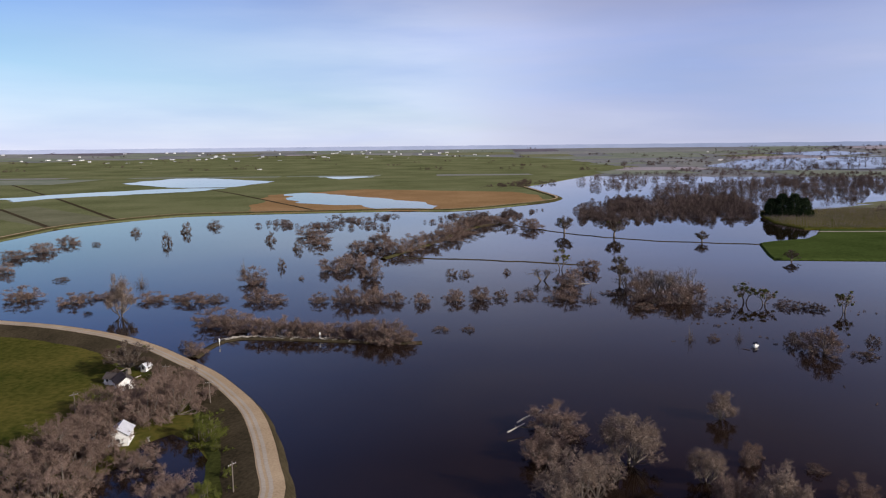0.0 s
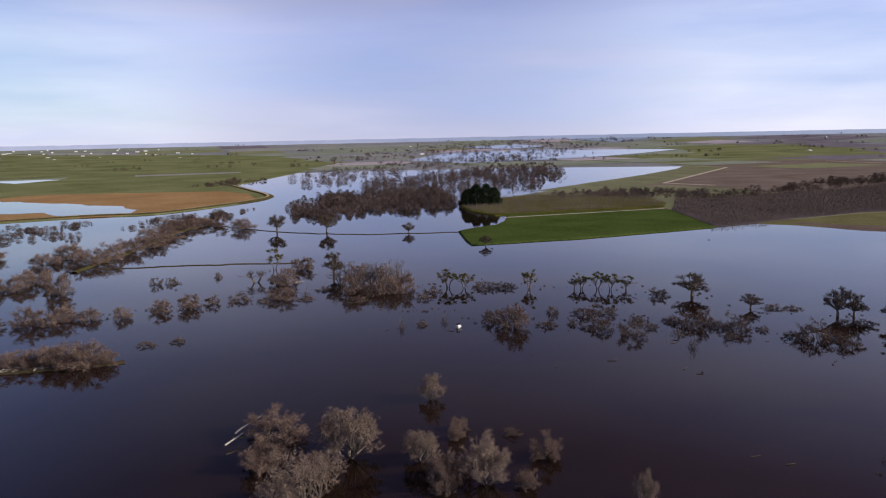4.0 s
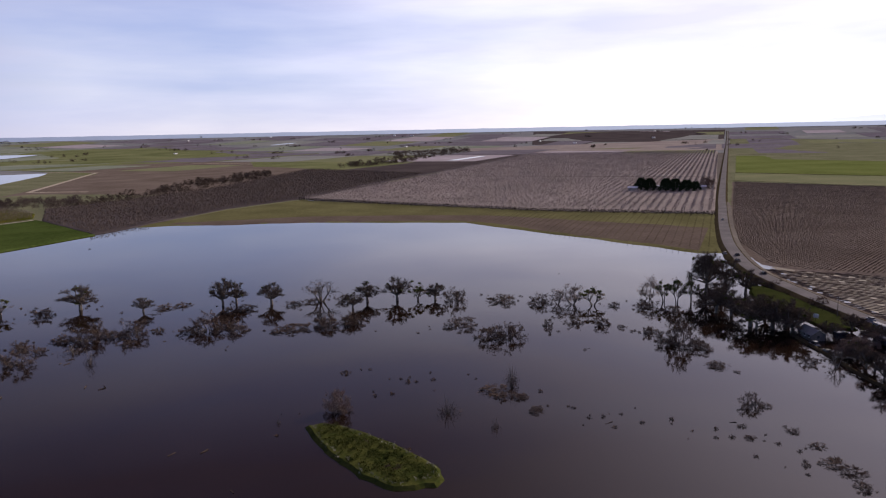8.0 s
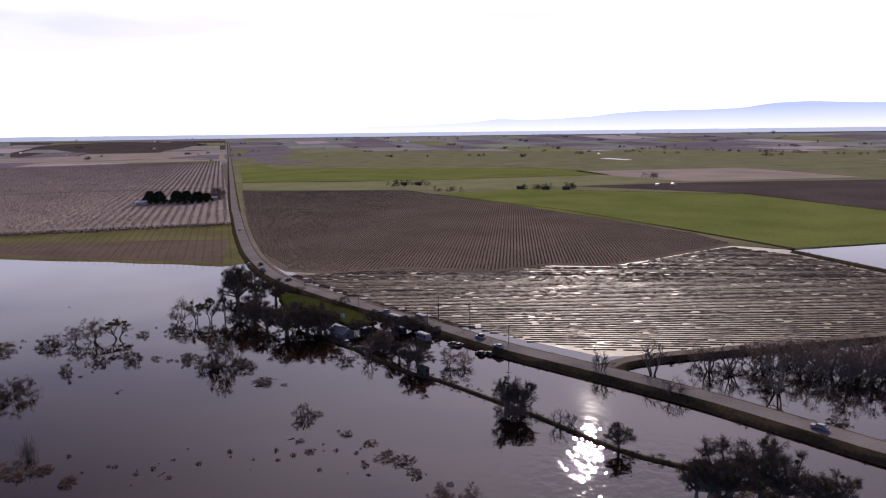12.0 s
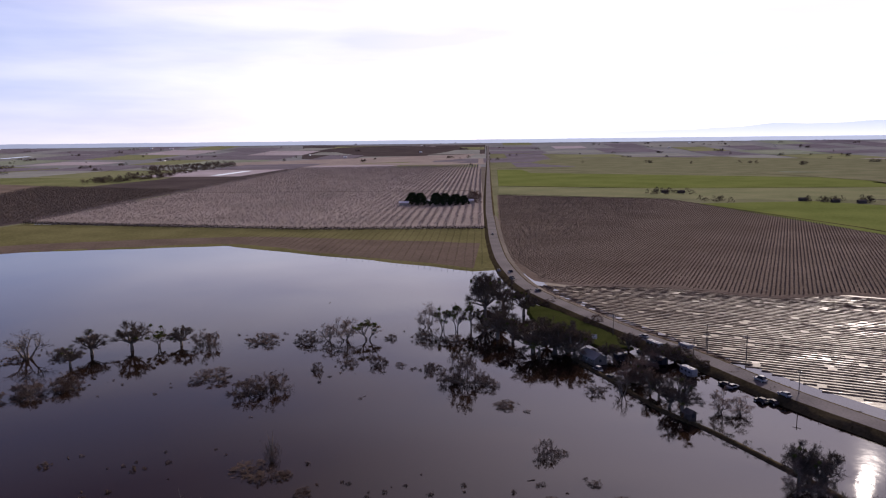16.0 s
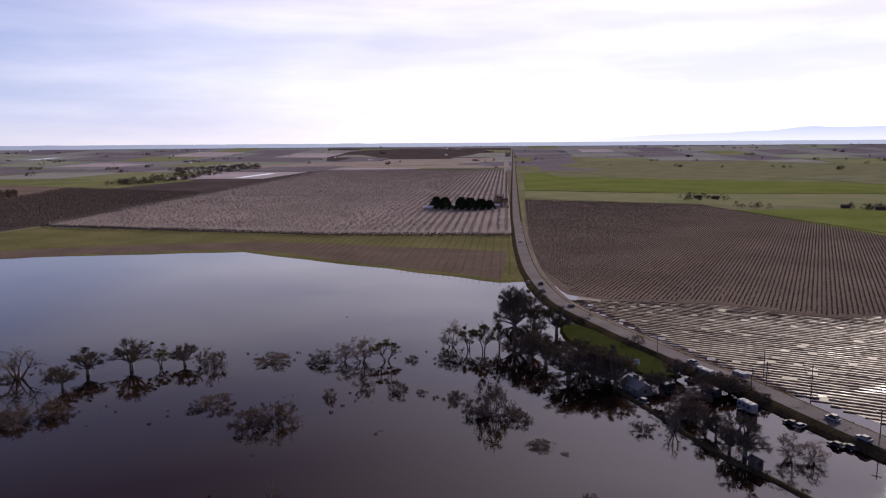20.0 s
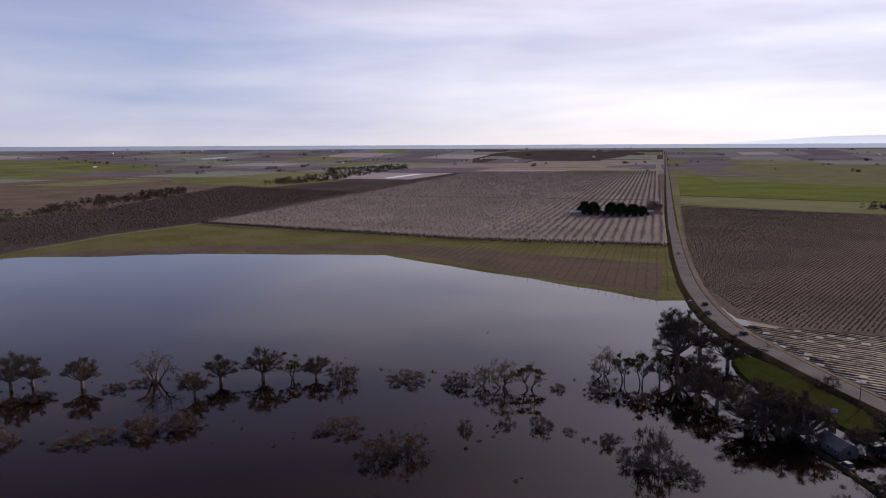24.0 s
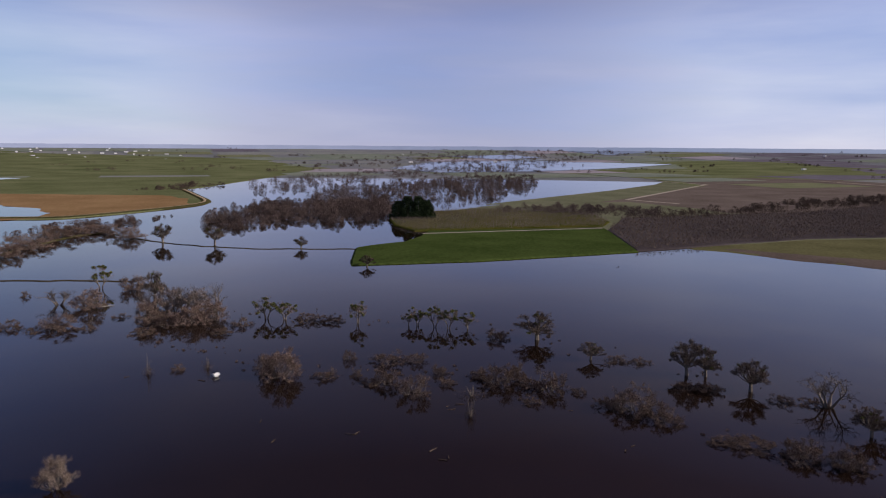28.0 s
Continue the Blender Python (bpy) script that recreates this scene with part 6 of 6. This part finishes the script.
def camper(x, y, z, turn, length, paint, label):
    """A caravan or motor home."""
    ob = new("camper")
    a = length / 2
    bm = bmesh.new()
    box(bm, -a, -1.25, 0.45, a, 1.25, 2.95, 0.18)
    part("body", bm, PAINTS[paint], ob)
    bm = bmesh.new()
    box(bm, -a + 0.3, -1.1, 2.95, a - 0.3, 1.1, 3.05, 0.03)
    roof = part("roof", bm, PAINTS["silver"], ob)
    for u in (-a * 0.4, a * 0.45):
        bm = bmesh.new()
        box(bm, u - 0.35, -0.35, 3.05, u + 0.35, 0.35, 3.25, 0.05)
        part("roof_vent", bm, WHITE, roof)
    for s in (-1, 1):
        for i in range(3):
            u = -a + length * (i + 0.6) / 3.2
            bm = bmesh.new()
            box(bm, u - 0.5, s * 1.25 - 0.03, 1.55, u + 0.5, s * 1.25 + 0.03, 2.3)
            part("window", bm, GLASS_DARK, ob)
        for u in (-a * 0.35, a * 0.2):
            wheel(ob, u, s * 1.1, 0.38)
    ob.matrix_basis = pose(x, y, z, 0, 0, turn)
    return tagged(ob, label, "camper")


def pole(x, y, z, turn, height=9.0):
    ob = new("utility_pole")
    bm = bmesh.new()
    bmesh.ops.create_cone(bm, cap_ends=True, segments=8, radius1=0.17, radius2=0.11, depth=height, matrix=pose(0, 0, height / 2))
    part("post", bm, BARK, ob)
    bm = bmesh.new()
    box(bm, -1.2, -0.07, height - 0.9, 1.2, 0.07, height - 0.75)
    arm = part("crossarm", bm, BARK, ob)
    for u in (-1.05, -0.4, 0.4, 1.05):
        bm = bmesh.new()
        bmesh.ops.create_cone(bm, cap_ends=True, segments=6, radius1=0.06, radius2=0.04, depth=0.2, matrix=pose(u, 0, height - 0.65))
        part("insulator", bm, METAL_ROOF, arm)
    ob.matrix_basis = pose(x, y, z, 0, 0, turn)
    return tagged(ob, "weathered wooden utility pole with crossarm", "utility pole", "utility poles")


def log(x, y, z, turn, length, r, mat, label, tilt=0.0, name="driftwood_log"):
    out = ([], [])
    p = Vector((-length / 2, 0, 0))
    for s in range(4):
        q = p + Vector((length / 4, RND.uniform(-0.06, 0.06) * length, RND.uniform(-0.02, 0.03) * length))
        prism(out, p, q, r * (1 - s * 0.18), r * (0.82 - s * 0.18), 6)
        if s in (1, 2):
            prism(out, q, q + Vector((RND.uniform(0, 0.1), RND.uniform(-0.2, 0.2), RND.uniform(0.02, 0.15))) * length, r * 0.35, r * 0.1, 4)
        p = q
    ob = soup(name, out[0], out[1], mat)
    ob.matrix_basis = pose(x, y, z, 0, tilt, turn)
    return tagged(ob, label, "log", "floating logs")


# farmyard inside the levee
(hx, hy), (sx, sy), (bx, by) = [(-108, 236), (-108, 254), (-89, 190)]
gabled("farmhouse", hx, hy, 0.35, math.degrees(math.atan2(-hy, -hx)) + 12, 7.0, 5.6, 2.5, 2.0, WHITE, ROOF_DARK, "white wooden farmhouse with a dark gabled roof", 3, True)
gabled("farmhouse", hx - 5.5, hy + 4.5, 0.35, -15, 5.0, 3.8, 2.3, 1.4, WHITE, ROOF_DARK, "white side wing of a farmhouse under dark shingles", 2)
gabled("garden_shed", sx, sy, 0.35, 70, 2.8, 2.4, 2.1, 1.0, WHITE, METAL_ROOF, "small white garden shed beside bare trees", 1)
gabled("barn", bx, by, 0.35, 100, 6.5, 5.2, 3.2, 1.7, WHITE, METAL_ROOF, "white barn with a pale metal roof", 0)
for (x, y), t in zip([(-73, 217), (-49, 158), (-93, 234), (-110, 207)], (20, 60, 10, 40)):
    pole(x, y, 0.3, t, 8.5)
for (x, y), t in zip([(-116, 241), (-108, 247), (-102, 203), (-82, 191), (-103, 195)], (10, 70, 30, 120, 80)):
    log(x, y, 0.5, t, 3.2, 0.25, WOOD_GREY, "pale timber lying in the farmyard", name="timber_pile")
car(hx + 12, hy - 4, 0.35, 30, "silver", "silver car parked beside a farmhouse")
car(bx - 9, by + 2, 0.35, 110, "white", "white pickup parked beside a barn", 1.7, "pickup")

# flooded camp by the road
(cx, cy), = [(300, -34)]
gabled("camp_house", cx, cy, 0.1, 25, 9, 5.5, 2.4, 1.6, CAMP_WALL, ROOF_GREY, "grey camp house standing in flood water", 3)
(ux, uy), = [(244, -53)]
gabled("hut", ux, uy, 0.5, 25, 2.6, 2.3, 2.2, 0.8, ROOF_DARK, ROOF_DARK, "small dark wooden hut on a dyke", 0)
for (x, y), t, n, p in zip([(317, -60), (285, -64), (314, -71), (301, -44), (298, -57)], (25, 22, 25, -60, 24), (7.5, 6.5, 5.5, 5.0, 6.5), ("silver", "silver", "silver", "dark", "dark")):
    camper(x, y, 0.0, t, n, p, "{} camper parked in the flooded camp".format("pale" if p != "dark" else "dark green"))
for (x, y), t, p, h in zip([(290, -34), (282, -37), (312, -54), (275, -73), (273, -75), (260, -79), (259, -82), (320, -71)], (30, 25, 25, 30, -60, 28, 24, 25),
                           ("silver", "dark", "white", "dark", "silver", "dark", "dark", "white"), (1.9, 1.5, 1.5, 1.6, 1.5, 1.7, 1.5, 1.9)):
    car(x, y, -0.2, t, p, p + " car parked at the edge of the flood", h)
# traffic on the road bank
for (x, y), t, p, h in zip([(326, -58), (274, -84), (260, -86), (470, -11), (450, -11), (415, -23), (473, -4)], (26, 26, 26, 14, 205, 22, 12), ("silver", "white", "silver", "dark", "dark", "dark", "silver"), (1.5, 1.9, 1.5, 1.6, 1.6, 1.5, 1.5)):
    car(x, y, 1.95, t, p, p + " car on the flooded country road", h)
for (x, y), t, p, h in zip([(163, -140), (644, -3)], (25, 0), ("silver", "white"), (1.5, 1.5)):
    car(x, y, 1.95, t, p, p + " car on the country road", h)
for x, y in [(333, -47), (297, -69), (304, -76), (262, -91)] + [(318, -80), (301, -89), (211, -167)]:
    pole(x, y, 0.3, 60, 9.5)
(gx, gy), = [(324, -38)]
bm = bmesh.new()
box(bm, -0.08, -0.08, -0.3, 0.08, 0.08, 1.6)
sign = new("sign")
part("post", bm, BARK, sign)
bm = bmesh.new()
box(bm, -1.1, -0.06, 1.2, 1.1, 0.06, 3.0, 0.03)
part("board", bm, WHITE, sign)
sign.matrix_basis = pose(gx, gy, 0.8, 0, 0, 60)
tagged(sign, "plain white sign board on a lawn", "sign")

# driftwood heap on the spit
for i in range(95):
    k = RND.uniform(0.24, 0.90)
    p = spit_line[int(k * (len(spit_line) - 1))]
    log(p.x + RND.uniform(-2.5, 2.5), p.y + RND.uniform(-0.5, 3.5), RND.uniform(0.3, 0.9), RND.gauss(0, 30), RND.uniform(1.4, 5), RND.uniform(0.1, 0.24), WOOD_GREY, "bleached driftwood log heaped on a spit", RND.uniform(-12, 12))
for (x, y), h in zip([(-52, 296), (-92, 289)], (2.6, 2.2)):
    bm = bmesh.new()
    box(bm, -0.1, -0.1, -0.8, 0.1, 0.1, h, 0.03)
    mark = new("gauge_post")
    part("post", bm, WHITE, mark)
    bm = bmesh.new()
    box(bm, -0.3, -0.1, h - 1.2, 0.3, -0.2, h)
    part("board", bm, WHITE, mark)
    mark.matrix_basis = pose(x, y, 0.6, 0, 0, 10)
    tagged(mark, "white gauge board on a post by the spit", "post")
# scrub on the banks
scrub = []
for path, sides, n in (([p for p in road_line if 130 < p.x < 470], (-6.0, 6.4), 420), (side_line, (-4.0, 4.0), 150), (dyke_line, (-0.9, 0.9), 170), (far_dyke, (-3, 3), 70)):
    for _ in range(n):
        k = RND.randrange(1, len(path))
        d = (path[k] - path[k - 1]).normalized()
        off = RND.choice(sides) + RND.gauss(0, 0.7)
        p = path[k - 1].lerp(path[k], RND.random()) + Vector((d.y, -d.x)) * off
        scrub.append((p.x, p.y, 0.1 if abs(off) > 1.5 else 0.4, RND.uniform(0.4, 1.3), RND.uniform(1.0, 2.6)))
tufts("scrub", scrub, SCRUB, "dry brown scrub along road bank and dykes", "brush", 34, fat=0.12)
# drift that hangs along the drowned fences
drift = []
for line, n in (([(140, 378), (193, 342), (255, 284), (288, 206), (312, 168), (333, 128), (332, 60), (345, 20)], 110), ([(96, 352), (144, 282), (185, 262), (225, 228), (248, 178), (268, 142), (276, 90), (292, 40), (272, 6)], 150),
                ([(168, 118), (205, 96), (214, 62), (200, 40), (196, -8), (180, -30), (160, -36)], 60), ([(-40, 376), (10, 372), (60, 368)], 40), ([(302, -26), (262, -40), (238, -52)], 24)):
    path = smooth_line(line, 1.0)
    for _ in range(n):
        p = RND.choice(path)
        w = RND.uniform(0.4, 1.9)
        drift.append((p.x + RND.gauss(0, 5), p.y + RND.gauss(0, 5), -0.05, RND.uniform(0.1, 0.4), w))
tufts("drift", drift, BRUSH, "brown floating twigs along drowned fences", "driftwood", 30, reach=0.8, fat=0.2)
# logs and rafts of brush adrift
for x, y in [(94, 288), (118, 275), (174, 187), (172, 193), (133, 214), (154, 211), (129, 103), (144, 123), (140, 130), (211, 118), (215, 114), (210, 94), (398, 429), (220, 174), (132, 230), (192, 222)] + [(188, 219), (172, 186), (210, 65), (396, 83), (395, 426), (195, 27), (206, -5), (204, -19), (195, -25)] + [(188, 222), (156, 211), (224, 176), (222, 205), (245, 170), (233, 222), (88, 421)]:
    log(x, y, 0.05, RND.uniform(0, 180), RND.uniform(1.4, 3.6), RND.uniform(0.12, 0.24), TWIG_DARK, "dark waterlogged log adrift on the flood", name="floating_log")
# fallen pale trunks by the levee
for (x, y), t, n, a in zip([(25, 202), (20, 194), (81, 413)], (20, 40, 5), (9, 7, 8), (-14, -6, 0)):
    log(x, y, 1.6 if a else 0.3, t, n, 0.28, WOOD_GREY, "bleached fallen trunk leaning out of the flood", a, "fallen_trunk")
# pump house float
wx, wy = 123, 278
gabled("pump_shed", wx, wy, 0.0, 30, 1.4, 1.1, 0.8, 0.35, WHITE, WHITE, "small white pump shed standing in the flood", 0)
# grass on the island
isle = [(166, 104), (169, 97), (162, 79), (157, 69), (153, 62), (149, 60), (143, 68), (146, 78), (155, 92)]
tufts("grass", fill(isle, 400, 0.7, 1.5, 0.6), ISLE, "tussocky grass of a small island", "grass", 14)
tufts("reeds", [(p.x + RND.uniform(-1, 1), p.y + RND.uniform(-1, 1), 0.2, 1.0, 1.8) for p in finer(isle, 2)], WOOD_GREY, "dry pale reeds round the island", "reeds", 8)

# far farmsteads
def far_shed(x, y, turn, length, width, h, label, mat=WHITE):
    z = far_height(x, y) + (1.0 if math.hypot(x, y) > 1980 else 0.6)
    gabled("farm_shed", x, y, z, turn, length, width, h, h * 0.35, mat, ROOF_DARK if mat is ROOF_DARK else METAL_ROOF, label, 0)


for x, y in [(1123, -263), (1113, -284), (969, -395), (944, -423), (932, -448)]:
    far_shed(x, y, 90, 9, 6, 3.0, "grey roofed farm shed among far fields", ROOF_DARK)
for x, y in [(-1866, 3459), (-1819, 3472), (-1768, 3476), (-1716, 3480), (-1472, 3209), (-1387, 3214), (-1345, 3264), (-1157, 3672), (-1102, 3678), (-648, 2590), (-1229, 3362), (-1280, 3214), (-2088, 4278), (-1824, 4440), (-1237, 4420), (-990, 4543), (-2246, 4026), (-1497, 4286), (-474, 4314)]:
    far_shed(x, y, FAR_RND.choice((88, 92, 80)), FAR_RND.uniform(20, 40), 9, 3.2, "long pale farm shed on the far plain")
for x, y in [(-442, 4104), (-267, 4294), (162, 3430)] + [(2200, -1200), (3738, -1445)] + [(2924, 1281)]:
    far_shed(x, y, 0, 12, 7, 3.2, "small pale farm shed among fields")
for x, y in ((940, -599), (940, -625)):
    far_shed(x, y, 20, 5, 3.5, 2.2, "small pale farm shed among fields")
for _ in range(62):
    a, d = radians(FAR_RND.uniform(-38, 4)), FAR_RND.uniform(3450, 4450)
    far_shed(d * math.sin(a), d * math.cos(a), FAR_RND.choice((0, 90)), FAR_RND.uniform(10, 22), FAR_RND.uniform(7, 10), FAR_RND.uniform(3, 5), "far pale building of a farm town")
for _ in range(14):
    a, d = radians(FAR_RND.uniform(12, 118)), FAR_RND.uniform(2900, 4450)
    far_shed(d * math.sin(a), d * math.cos(a), FAR_RND.choice((0, 90)), FAR_RND.uniform(10, 20), FAR_RND.uniform(7, 9), FAR_RND.uniform(3, 4.5), "far pale farm building on the plain")
for x, y in [(938, 102), (958, 74), (954, 45), (965, 22)]:
    gabled("farm_shed", x, y, 0.6, 90, 12, 8, 3.5, 1.6, WOOD_GREY, METAL_ROOF, "grey farm shed among dark evergreens", 0)
dots = []
for x, y in [(1105, -246), (1111, -260), (1104, -273), (1087, -281), (969, -282), (962, -296), (954, -402), (956, -421), (951, -431), (939, -456), (945, -468), (1103, -686), (1085, -688)]:
    for _ in range(4):
        dots.append((x + FAR_RND.gauss(0, 8), y + FAR_RND.gauss(0, 8), 0.5, FAR_RND.uniform(5, 9), FAR_RND.uniform(7, 11)))
for gx in range(330):
    a, d = radians(FAR_RND.uniform(-42, 150)), FAR_RND.uniform(2300, 4600)
    x, y = d * math.sin(a), d * math.cos(a)
    for _ in range(FAR_RND.choice((1, 2, 4, 7))):
        u, v = x + FAR_RND.gauss(0, 22), y + FAR_RND.gauss(0, 10)
        dots.append((u, v, far_height(u, v) + 0.8, FAR_RND.uniform(6, 12), FAR_RND.uniform(9, 16)))
tufts("far_trees", dots, TWIG_DARK, "far groups of dark trees on the plain", "woods", 60, fat=0.11)

# row-end posts of the drowned crop, in the water's edge
bm = bmesh.new()
bmesh.ops.create_cone(bm, cap_ends=True, segments=6, radius1=0.09, radius2=0.07, depth=2.2, matrix=pose(0, 0, 0.4))
post = new("trellis_post")
part("stake", bm, BARK, post)
bm = bmesh.new()
box(bm, -0.35, -0.04, 1.2, 0.35, 0.04, 1.3)
part("crosspiece", bm, BARK, post)
tagged(post, "short wooden trellis post at the flood's edge", "post", "trellis posts")
edge = finer([(548, 121), (515, 63), (483, 12)], 4.5, False)
for i, p in enumerate(edge):
    m = pose(p.x + RND.uniform(-1.5, 1.5), p.y + RND.uniform(-0.3, 0.3), 0.1, RND.uniform(-5, 5), RND.uniform(-5, 5), 90)
    if i:
        copy_thing(post, m)
    else:
        post.matrix_basis = m
